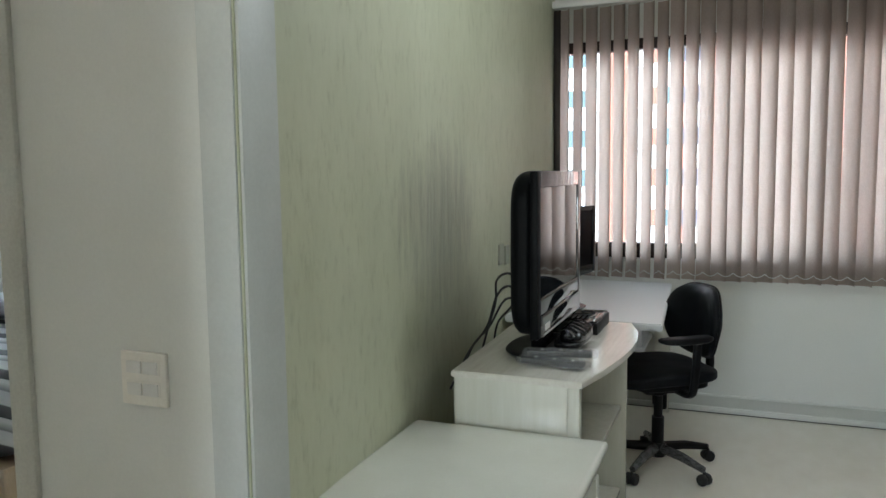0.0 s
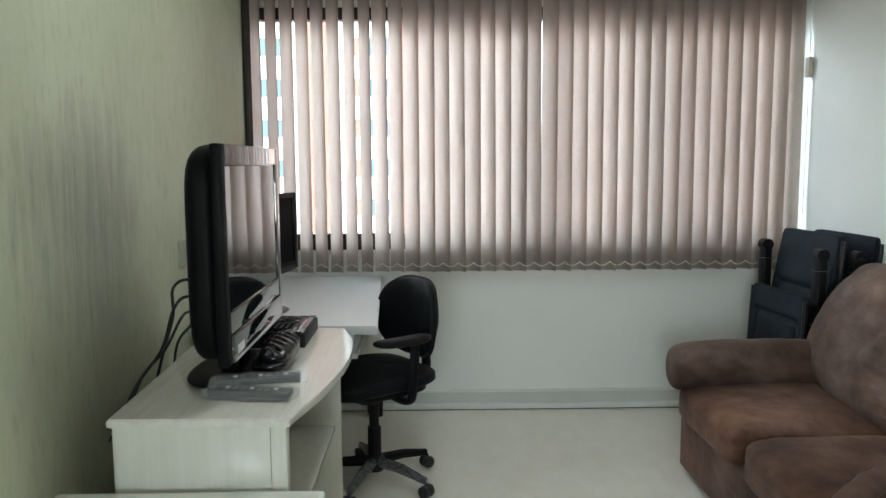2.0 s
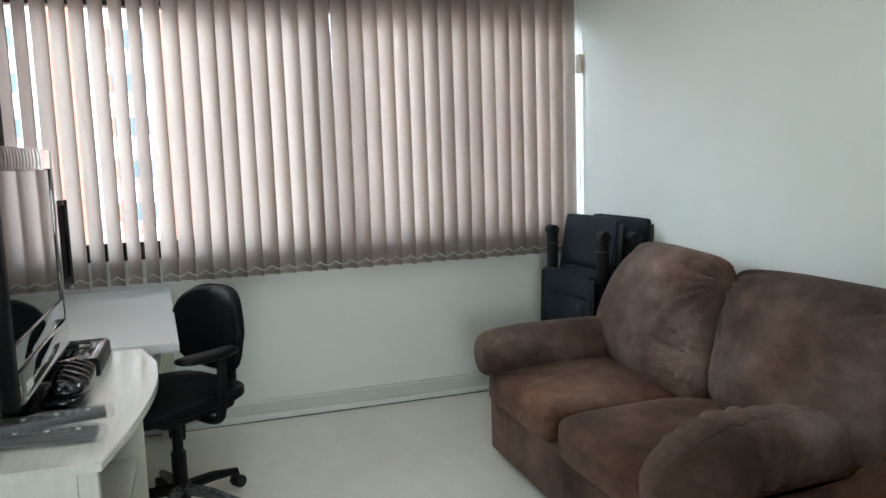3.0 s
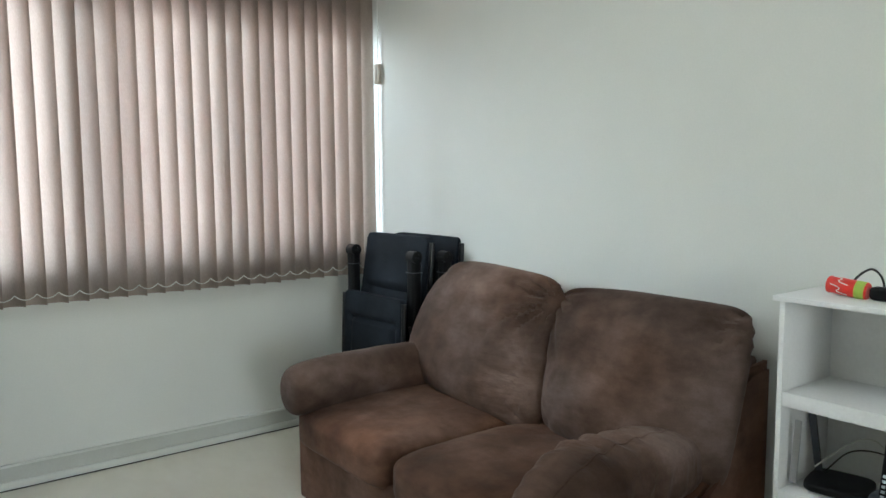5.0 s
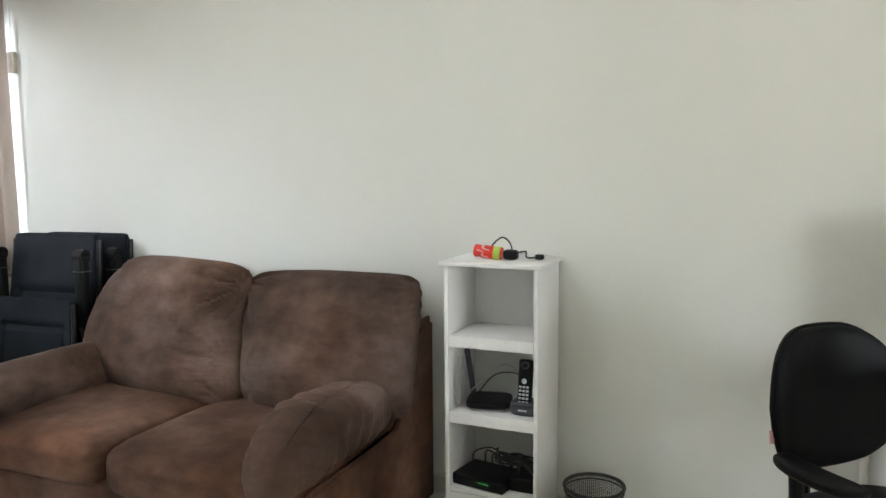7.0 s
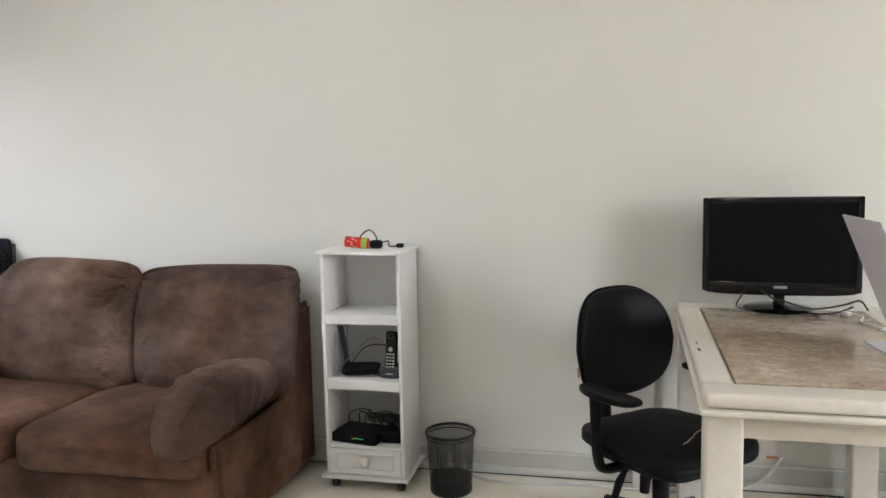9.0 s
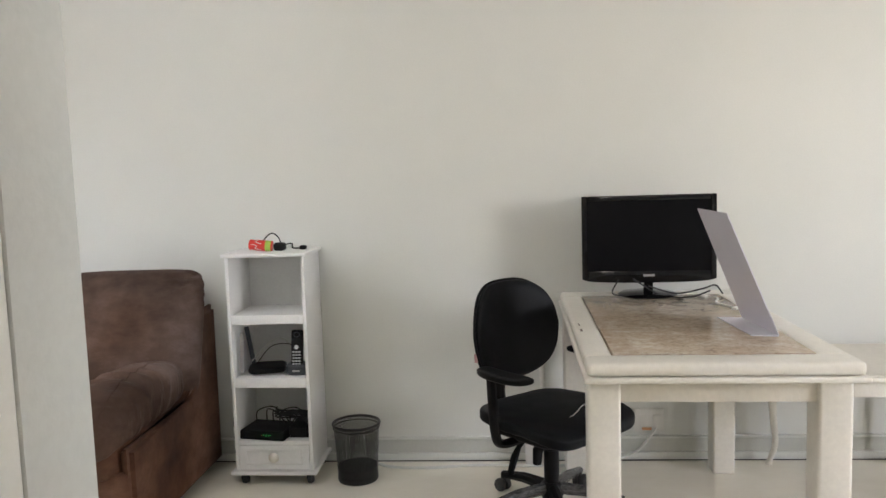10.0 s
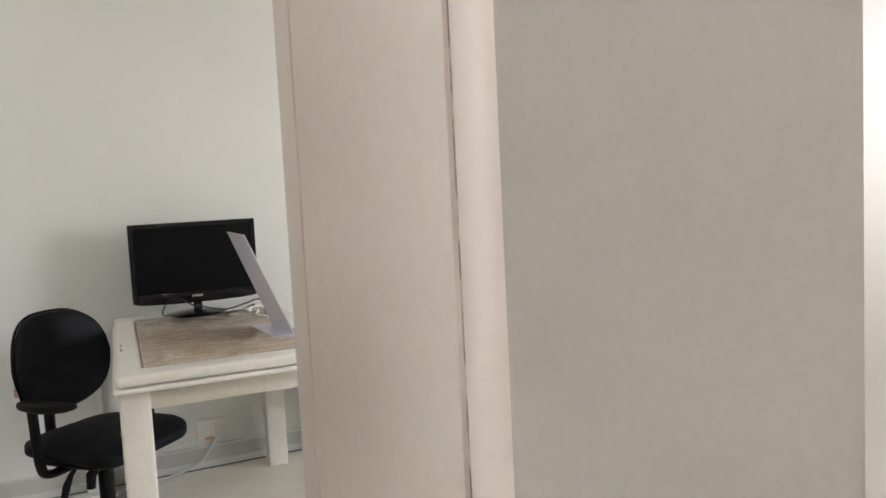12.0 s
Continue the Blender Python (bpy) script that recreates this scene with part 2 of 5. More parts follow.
def slat_mat():
    m, t, b, out = graph("blind_fabric")
    co = t.nodes.new("ShaderNodeTexCoord").outputs["Object"]
    weave = noise_at(t, co, 300, 2, .5, (1, 1, .25))
    tone = t.nodes.new("ShaderNodeObjectInfo").outputs["Random"]
    col = ramp_of(t, tone, [(0, (.355, .292, .252)), (1, (.445, .372, .322))])
    col = blend(t, "MULTIPLY", 1.0, col, ramp_of(t, weave, [(.3, (.88, .88, .88)), (.7, (1, 1, 1))]))
    d = t.nodes.new("ShaderNodeBsdfDiffuse")
    s = t.nodes.new("ShaderNodeBsdfTranslucent")
    t.links.new(col, d.inputs[0])
    t.links.new(col, s.inputs[0])
    mx = t.nodes.new("ShaderNodeMixShader")
    mx.inputs[0].default_value = .74
    t.links.new(d.outputs[0], mx.inputs[1])
    t.links.new(s.outputs[0], mx.inputs[2])
    t.links.new(mx.outputs[0], out.inputs[0])
    return m


def stripes():
    m, t, b, _ = graph("striped_bedcover")
    co = t.nodes.new("ShaderNodeTexCoord").outputs["Object"]
    w = t.nodes.new("ShaderNodeTexWave")
    w.wave_type, w.bands_direction, w.wave_profile = "BANDS", "DIAGONAL", "SAW"
    w.inputs["Scale"].default_value, w.inputs["Distortion"].default_value = 1.6, .3
    mp = t.nodes.new("ShaderNodeMapping")
    mp.inputs["Scale"].default_value = (.02, 1.6, 2.4)
    t.links.new(co, mp.inputs[0])
    t.links.new(mp.outputs[0], w.inputs[0])
    r = ramp_of(t, w.outputs["Fac"], [(0, (.06, .06, .07)), (.3, (.10, .10, .11)), (.34, (.52, .52, .54)), (.66, (.50, .50, .54)), (.70, (.2, .2, .22)), (.9, (.58, .58, .6))])
    t.links.new(r, b.inputs["Base Color"])
    b.inputs["Roughness"].default_value = .9
    return m


def glass_mat():
    m, t, b, out = graph("window_glass")
    g = t.nodes.new("ShaderNodeBsdfGlass")
    g.inputs["Roughness"].default_value, g.inputs["IOR"].default_value = 0, 1.45
    t.links.new(g.outputs[0], out.inputs[0])
    return m


def led_mat(name, c):
    m, t, b, _ = graph(name)
    b.inputs["Base Color"].default_value = (*c, 1)
    b.inputs["Emission Color"].default_value = (*c, 1)
    b.inputs["Emission Strength"].default_value = .4
    return m


# same suede: darker, warmer nap shading of seats, base and sides put into tint
SUEDESEAT = suede("brown_suede_nap_shade", tint=(1.04, .83, .68))
GREEN, SUEDE, MARBLE, FLOOR, SLAT, STRIPES, GLASS = green_wall(), suede("brown_suede"), marble(), floor_mat(), slat_mat(), stripes(), glass_mat()
SUEDEARM, SUEDEBACK = suede("gathered_brown_suede", (2.2, .35, .5)), suede("pleated_brown_suede", (.7, .45, 2.0), 3.0, .018)
LEDG = led_mat("green_led", (.1, .9, .2))
LEDO = led_mat("amber_led", (.9, .45, .08))


# ---- helpers for shapes ----
def rb(x0, y0, z0, x1, y1, z1, r=.003, seg=2):
    """A box with rounded edges."""
    bm = bmesh.new()
    bmesh.ops.create_cube(bm, size=1)
    for v in bm.verts:
        v.co = Vector(((x0 + x1) / 2 + v.co.x * (x1 - x0), (y0 + y1) / 2 + v.co.y * (y1 - y0), (z0 + z1) / 2 + v.co.z * (z1 - z0)))
    if r > 0:
        bmesh.ops.bevel(bm, geom=list(bm.edges), offset=min(r, .49 * min(x1 - x0, y1 - y0, z1 - z0)), segments=seg, affect="EDGES", profile=.6)
    return bm


def join(*many):
    out = bmesh.new()
    for b in many:
        me = bpy.data.meshes.new("tmp")
        b.to_mesh(me)
        b.free()
        out.from_mesh(me)
        bpy.data.meshes.remove(me)
    return out


def moved(bm, m):
    bm.transform(m)
    return bm


def prism(points, z0, z1, r=0.0):
    """An upright prism over a plan outline given anticlockwise."""
    bm = bmesh.new()
    low = [bm.verts.new((x, y, z0)) for x, y in points]
    top = [bm.verts.new((x, y, z1)) for x, y in points]
    n = len(points)
    bm.faces.new(low[::-1])
    bm.faces.new(top)
    for i in range(n):
        bm.faces.new((low[i], low[(i + 1) % n], top[(i + 1) % n], top[i]))
    if r:
        bmesh.ops.bevel(bm, geom=[e for e in bm.edges if abs(e.verts[0].co.z - e.verts[1].co.z) < 1e-6], offset=r, segments=2, affect="EDGES")
    return bm


def tube(points, r, sides=8, closed=False, flat=1.0):
    """A round bar along points."""
    pts = [Vector(p) for p in points]
    bm = bmesh.new()
    rings = []
    up = Vector((0, 0, 1))
    for i, p in enumerate(pts):
        a = pts[i - 1] if (i or closed) else p
        b = pts[(i + 1) % len(pts)] if (i < len(pts) - 1 or closed) else p
        d = (b - a).normalized()
        if abs(d.dot(up)) > .98:
            up = Vector((1, 0, 0))
        s = d.cross(up).normalized()
        up = s.cross(d).normalized()
        rad = r[i] if isinstance(r, (list, tuple)) else r
        rings.append([bm.verts.new(p + (s * math.cos(k * 2 * math.pi / sides) + up * math.sin(k * 2 * math.pi / sides) * flat) * rad) for k in range(sides)])
    n = len(rings)
    for i in range(n if closed else n - 1):
        a, b = rings[i], rings[(i + 1) % n]
        for k in range(sides):
            bm.faces.new((a[k], a[(k + 1) % sides], b[(k + 1) % sides], b[k]))
    if not closed:
        bm.faces.new(rings[0][::-1])
        bm.faces.new(rings[-1])
    bmesh.ops.recalc_face_normals(bm, faces=bm.faces)
    return bm


def curve(points, n=8):
    """A smooth line through points."""
    p = [Vector(q) for q in points]
    p = [p[0] * 2 - p[1]] + p + [p[-1] * 2 - p[-2]]
    out = []
    for i in range(1, len(p) - 2):
        for k in range(n):
            t = k / n
            out.append(.5 * ((2 * p[i]) + (p[i + 1] - p[i - 1]) * t + (2 * p[i - 1] - 5 * p[i] + 4 * p[i + 1] - p[i + 2]) * t * t + (3 * p[i] - p[i - 1] - 3 * p[i + 1] + p[i + 2]) * t ** 3))
    out.append(p[-2])
    return out


def lathe(profile, cx, cy, sides=32):
    """A turned solid about an upright axis: profile rows are radius, height, from the bottom up."""
    bm = bmesh.new()
    rings = [[bm.verts.new((cx + r * math.cos(k * 2 * math.pi / sides), cy + r * math.sin(k * 2 * math.pi / sides), z)) for k in range(sides)] for r, z in profile]
    for a, b in zip(rings, rings[1:]):
        for k in range(sides):
            bm.faces.new((a[k], a[(k + 1) % sides], b[(k + 1) % sides], b[k]))
    bm.faces.new(rings[0][::-1])
    bm.faces.new(rings[-1])
    bmesh.ops.recalc_face_normals(bm, faces=bm.faces)
    return bm


def puff(sx, sy, sz, cuts=18, power=4.0, wrinkle=.006, seed=0, freq=5.0, sharp=(1, 1, 1)):
    """A stuffed cushion of that size about the origin, with soft corners and creases."""
    bm = bmesh.new()
    bmesh.ops.create_cube(bm, size=2)
    bmesh.ops.subdivide_edges(bm, edges=list(bm.edges), cuts=cuts, use_grid_fill=True)
    off = Vector((seed * 7.3, seed * 3.1, seed * 5.7))
    for v in bm.verts:
        p = v.co.copy()
        k = (abs(p.x) ** power + abs(p.y) ** power + abs(p.z) ** power) ** (1 / power)
        p = p / k
        q = Vector((p.x * sx / 2, p.y * sy / 2, p.z * sz / 2))
        nrm = Vector((p.x / sx, p.y / sy, p.z / sz)).normalized()
        a = noise.noise(q * freq + off)
        c = noise.noise(Vector((q.x * freq * 3 * sharp[0], q.y * freq * 3 * sharp[1], q.z * freq * 3 * sharp[2])) + off * 2)
        v.co = q + nrm * (a * wrinkle * 1.6 - abs(c) * wrinkle)
    return bm


def mesh_object(name, bm, material, smooth=True):
    me = bpy.data.meshes.new(name)
    bm.to_mesh(me)
    bm.free()
    me.materials.append(material)
    if smooth:
        me.polygons.foreach_set("use_smooth", [True] * len(me.polygons))
        me.set_sharp_from_angle(angle=radians(38))
    return new(name, me)


def thing(name, x, y, z, label, category, group="", kind=""):
    ob = new(name)
    ob.empty_display_size = .1
    ob.location = (x, y, z)
    return tagged(ob, label, category, group, kind)


def part(name, bm, material, parent, label="", smooth=True):
    """One mesh, whose points are in the room's own measure, under a thing or a part."""
    ob = mesh_object(name, bm, material, smooth)
    ob.parent = parent
    if parent.type == "EMPTY":
        ob.matrix_parent_inverse = Matrix.Translation(-Vector(parent.location))
    return tagged(ob, label)


def solo(name, bm, material, label, category, smooth=True):
    return tagged(mesh_object(name, bm, material, smooth), label, category)


def fixed(name, bm, material, label="", smooth=False):
    return tagged(mesh_object(name, bm, material, smooth), label, kind="structure")

# ---- structure ----
H = 2.52
fixed("floor", rb(-5.2, -3.6, -.12, 2.25, 4.66, 0, 0), FLOOR)
fixed("ceiling", rb(-5.2, -3.6, H, 2.25, 4.66, H + .12, 0), CEIL)
fixed("wall_east", rb(2.075, -3.6, 0, 2.25, 4.66, H, 0), WALL)
fixed("wall_north_low", rb(-.88, 4.505, 0, 2.075, 4.66, .87, 0), WALL)
fixed("wall_north_top", rb(-.88, 4.505, 2.12, 2.075, 4.66, H, 0), WALL)
fixed("wall_north_side", rb(2.02, 4.505, .87, 2.075, 4.66, 2.12, 0), WALL)
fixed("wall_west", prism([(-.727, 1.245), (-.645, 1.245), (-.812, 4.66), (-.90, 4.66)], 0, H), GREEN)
fixed("wall_corridor_north", rb(-1.215, 1.24, 0, -.729, 1.36, H, 0), WALL)
fixed("wall_corridor_north_lintel", rb(-2.05, 1.24, 2.1, -1.217, 1.36, H, 0), WALL)
fixed("wall_corridor_north_far", rb(-5.2, 1.24, 0, -2.052, 1.36, H, 0), WALL)
fixed("wall_corridor_south", prism([(-1.285, .385), (-.705, .385), (-.705, .527), (-1.110, .520), (-1.149, .526), (-1.369, .521)], 0, H), BEIGE)
fixed("wall_west_far", rb(-5.32, -3.6, 0, -5.2, 4.66, H, 0), WALL)
fixed("wall_south_left", rb(-5.2, -3.6, 0, -1.2, -3.48, H, 0), WALL)
fixed("wall_south_low", rb(-1.2, -3.6, 0, 0, -3.48, .95, 0), WALL)
fixed("wall_south_top", rb(-1.2, -3.6, 2.15, 0, -3.48, H, 0), WALL)
fixed("wall_south_right", rb(0, -3.6, 0, 2.075, -3.48, H, 0), WALL)
fixed("wall_bedroom_north_left", rb(-5.2, 4.5, 0, -4.0, 4.66, H, 0), WALL)
fixed("wall_bedroom_north_low", rb(-4.0, 4.5, 0, -2.0, 4.66, 1.0, 0), WALL)
fixed("wall_bedroom_north_top", rb(-4.0, 4.5, 2.15, -2.0, 4.66, H, 0), WALL)
fixed("wall_bedroom_north_right", rb(-2.0, 4.5, 0, -.85, 4.66, H, 0), WALL)

# joinery of the opening between the room and the corridor
GREYTRIM = surface("greyish_white_trim", (.50, .52, .50), (.56, .58, .555), .4, 3, grime=.06)
fixed("door_frame_north", join(rb(-.728, 1.2375, 0, -.648, 1.2445, 2.14, .002), rb(-.6475, 1.250, 0, -.6385, 1.372, 2.14, .002)), GREYTRIM, smooth=True)
fixed("door_frame_south_inner", rb(-.749, .500, 0, -.685, .545, 2.14, .008), TRIM, smooth=True)
fixed("door_frame_south_groove", rb(-.769, .495, 0, -.750, .535, 2.14, .002), surface("brown_groove_paint", (.42, .32, .23), (.48, .37, .27), .5, 6), smooth=True)
fixed("door_frame_south_board", prism([(-1.095, .455), (-.770, .455), (-.770, .547), (-.845, .540), (-1.095, .535)], 0, 2.14, .003), TRIM, smooth=True)
fixed("door_frame_south_bead", prism([(-1.102, .455), (-1.0955, .455), (-1.0955, .538), (-1.102, .538)], 0, 2.14, .003), TRIM, smooth=True)
fixed("door_frame_south_casing", prism([(-1.148, .455), (-1.112, .455), (-1.112, .538), (-1.120, .541), (-1.133, .538), (-1.143, .529), (-1.148, .512)], 0, 2.14, .003), TRIM, smooth=True)
fixed("door_head", rb(-.76, .55, 2.10, -.64, 1.225, H, .003), WHITE)


def seam():
    m, t, b, _ = graph("stained_hinge_gap")
    co = t.nodes.new("ShaderNodeTexCoord").outputs["Object"]
    n = noise_at(t, co, 9, 2, .5, (.1, .1, 5))
    c = ramp_of(t, n, [(.45, (.30, .24, .20)), (.53, (.45, .36, .29)), (.6, (.62, .52, .43))])
    t.links.new(c, b.inputs["Base Color"])
    return m


fixed("door_frame_south_seam", rb(-1.1118, .46, 0, -1.1022, .5345, 2.14, 0), seam())
fixed("door_frame_bedroom", join(rb(-1.275, 1.226, 0, -1.21, 1.241, 2.12, .004), rb(-1.275, 1.241, 0, -1.217, 1.36, 2.12, .004)), surface("grey_door_trim", (.50, .50, .45), (.55, .55, .50), .4, 4), smooth=True)

# baseboards: a flat board with a rounded lip and a shoe strip
for nm, horizontal in (("east", False), ("north", True)):
    def along(z0, z1, proud, r):
        if horizontal:
            return rb(-.80, 4.505 - proud, z0, 2.075 - proud - .0005, 4.505, z1, r)
        return rb(2.075 - proud, -3.4, z0, 2.075, 4.505 - proud, z1, r)
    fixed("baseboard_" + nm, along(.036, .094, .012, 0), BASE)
    fixed("baseboard_lip_" + nm, along(.0945, .107, .018, .0055), BASELIT, smooth=True)
    fixed("trim_" + nm, along(0, .0355, .022, .008), BASELIT, smooth=True)
fixed("floor_joint", join(rb(2.049, -3.4, .0005, 2.0525, 4.482, .004, 0), rb(-.74, 4.4795, .0005, 2.0485, 4.4825, .004, 0)), RUBBER, "thin dark joint along the baseboards")
fixed("baseboard_west", prism([(-.655, 1.35), (-.638, 1.35), (-.791, 4.48), (-.808, 4.48)], 0, .10), BASE)

# ---- window ----
win = thing("window_1", .65, 4.56, .87, "dark bronze aluminium sliding window above a low wall", "window", kind="structure")
for nm, a in (("window_frame", (-.81, 4.52, .87, 2.02, 4.60, .955)), ("window_frame", (-.81, 4.52, 2.060, 2.02, 4.60, 2.12)), ("window_frame", (-.81, 4.52, .956, -.765, 4.60, 2.059)),
              ("window_frame", (1.975, 4.52, .956, 2.02, 4.60, 2.059)), ("mullion", (.61, 4.53, .956, .67, 4.59, 2.059)), ("mullion", (1.28, 4.54, .956, 1.32, 4.58, 2.059))):
    part(nm, rb(*a, .003), BRONZE, win)
for a, b in ((-.765, .61), (.67, 1.28), (1.32, 1.975)):
    g = part("pane", rb(a, 4.556, .956, b, 4.561, 2.059, 0), GLASS, win)
    g.visible_shadow = False
part("window_sill", rb(-.80, 4.498, .858, 2.02, 4.52, .87, .002), WHITE, win)

part("jamb_cover", rb(-.797, 4.452, .872, -.758, 4.500, 2.30, .002), BRONZE, win, "dark bronze jamb beside the green wall")

# ---- vertical blind ----
blind = thing("vertical_blind", .65, 4.40, 2.24, "beige fabric vertical blind with tilted slats beside the green wall", "blind")
part("headrail", rb(-.790, 4.375, 2.297, 2.055, 4.425, 2.335, .003), WPLAST, blind)
part("fixing_bracket", rb(.60, 4.426, 2.30, .68, 4.5045, 2.33, .002), WPLAST, blind)
part("end_bracket", rb(2.045, 4.36, 1.74, 2.066, 4.40, 1.84, .004), surface("tan_plastic", (.40, .35, .28), (.45, .4, .33), .4, 9), blind, "tan plastic cord holder")
part("cord", tube([(2.056, 4.38, 2.2), (2.058, 4.382, 1.6), (2.054, 4.378, 1.05)], .002, 6), CABLEW, blind)


def slat_mesh():
    """A slat .089 m wide, hung about x = 0, with a shallow bow and a sewn pocket at its foot."""
    bm = bmesh.new()
    rows = [.0, .004, .030, .034, .4, .9, 1.525]
    cols = [i / 8 - .5 for i in range(9)]
    grid = [[bm.verts.new((u * .089, .024 * (1 - (2 * u) ** 2) + .004 * u + (-.0016 if z < .032 else 0), z)) for u in cols] for z in rows]
    for a, b in zip(grid, grid[1:]):
        for k in range(8):
            bm.faces.new((a[k], a[k + 1], b[k + 1], b[k]))
    return bm


first = None
rng = random.Random(4)
opened = [50, 46, 36, 38, 40, 42, 47, 46, 33, 38, 31, 29, 32]
SLATS = 36
for i in range(SLATS):
    if first is None:
        ob = part("slat", slat_mesh(), SLAT, blind)
        first = ob
    else:
        ob = first.copy()
        scene.collection.objects.link(ob)
    turn = opened[i] if i < len(opened) else 31 + rng.uniform(-5, 5)
    ob.location = (-.726 + i * .0777, 4.40, .766 + rng.uniform(-.002, .002))
    ob.rotation_euler = (rng.uniform(-.003, .003), rng.uniform(-.003, .003), radians(-turn + rng.uniform(-1, 1)))
chain0 = None
for i in range(SLATS - 1):
    x = -.726 + i * .0777
    if chain0 is None:
        pts = [(-.0 + .0777 * k / 8, 4.358, .818 - .020 * (1 - (2 * k / 8 - 1) ** 2)) for k in range(9)]
        chain0 = part("chain", tube(pts, .0022, 5), CABLEW, blind)
        chain0.location = (x, 0, 0)
    else:
        c = chain0.copy()
        scene.collection.objects.link(c)
        c.location = (x, 0, 0)

# ---- outside ----
fixed("ground", rb(-300, 4.9, -24.3, 300, 600, -24, 0), ASPH)
FY = 55.0
tower = thing("apartment_building", 0, FY, -24, "tall orange apartment block with rows of windows painted white for sky glare", "building")
part("wall", rb(-45, FY, -24, 45, FY + 14, 48, 0), BRICKC, tower, smooth=False)
SLATEG = surface("slate_violet_panel", (.10, .11, .15), (.15, .16, .21), .4, .5, fine=4, grime=.1)
firsts = {}
BAY = [("window", 2.05, BLUEG), ("pale", 1.2, None), ("wall", 2.2, None), ("pale", 1.0, None), ("window", 1.1, BRICKC), ("window", 1.1, BLUEG), ("window", 1.75, SLATEG), ("wall", 3.6, None)]
x = -12.35 - 14.0
while x < 16:
    for kind, wd, mat in BAY:
        if kind == "pale":
            part("pilaster", rb(x, FY - .5, -24, x + wd, FY - .002, 46, 0), PALE, tower, smooth=False)
            for f in range(-2, 8):
                key = ("rail", wd)
                if key not in firsts:
                    o = firsts[key] = part("balcony_rail", rb(.05, FY - .62, 0, wd - .05, FY - .502, .12, 0), FACADEW, tower, smooth=False)
                else:
                    o = firsts[key].copy()
                    scene.collection.objects.link(o)
                o.location = (x, 0, .2 + f * 2.82)
        if kind == "window":
            for f in range(-2, 8):
                key = (wd, mat.name)
                if key not in firsts:
                    # window glass painted plain white in place of the bright sky it reflects
                    o = part("window", rb(.06, FY - .12, 0, wd - .06, FY - .003, 1.6, 0), FACADEW, tower, smooth=False)
                    q = part("spandrel", rb(.02, FY - .10, 1.62, wd - .02, FY - .003, 2.80, 0), mat, tower, smooth=False)
                    firsts[key] = (o, q)
                else:
                    o, q = (p.copy() for p in firsts[key])
                    scene.collection.objects.link(o)
                    scene.collection.objects.link(q)
                o.location = q.location = (x, 0, -1.09 + f * 2.82)
        x += wd


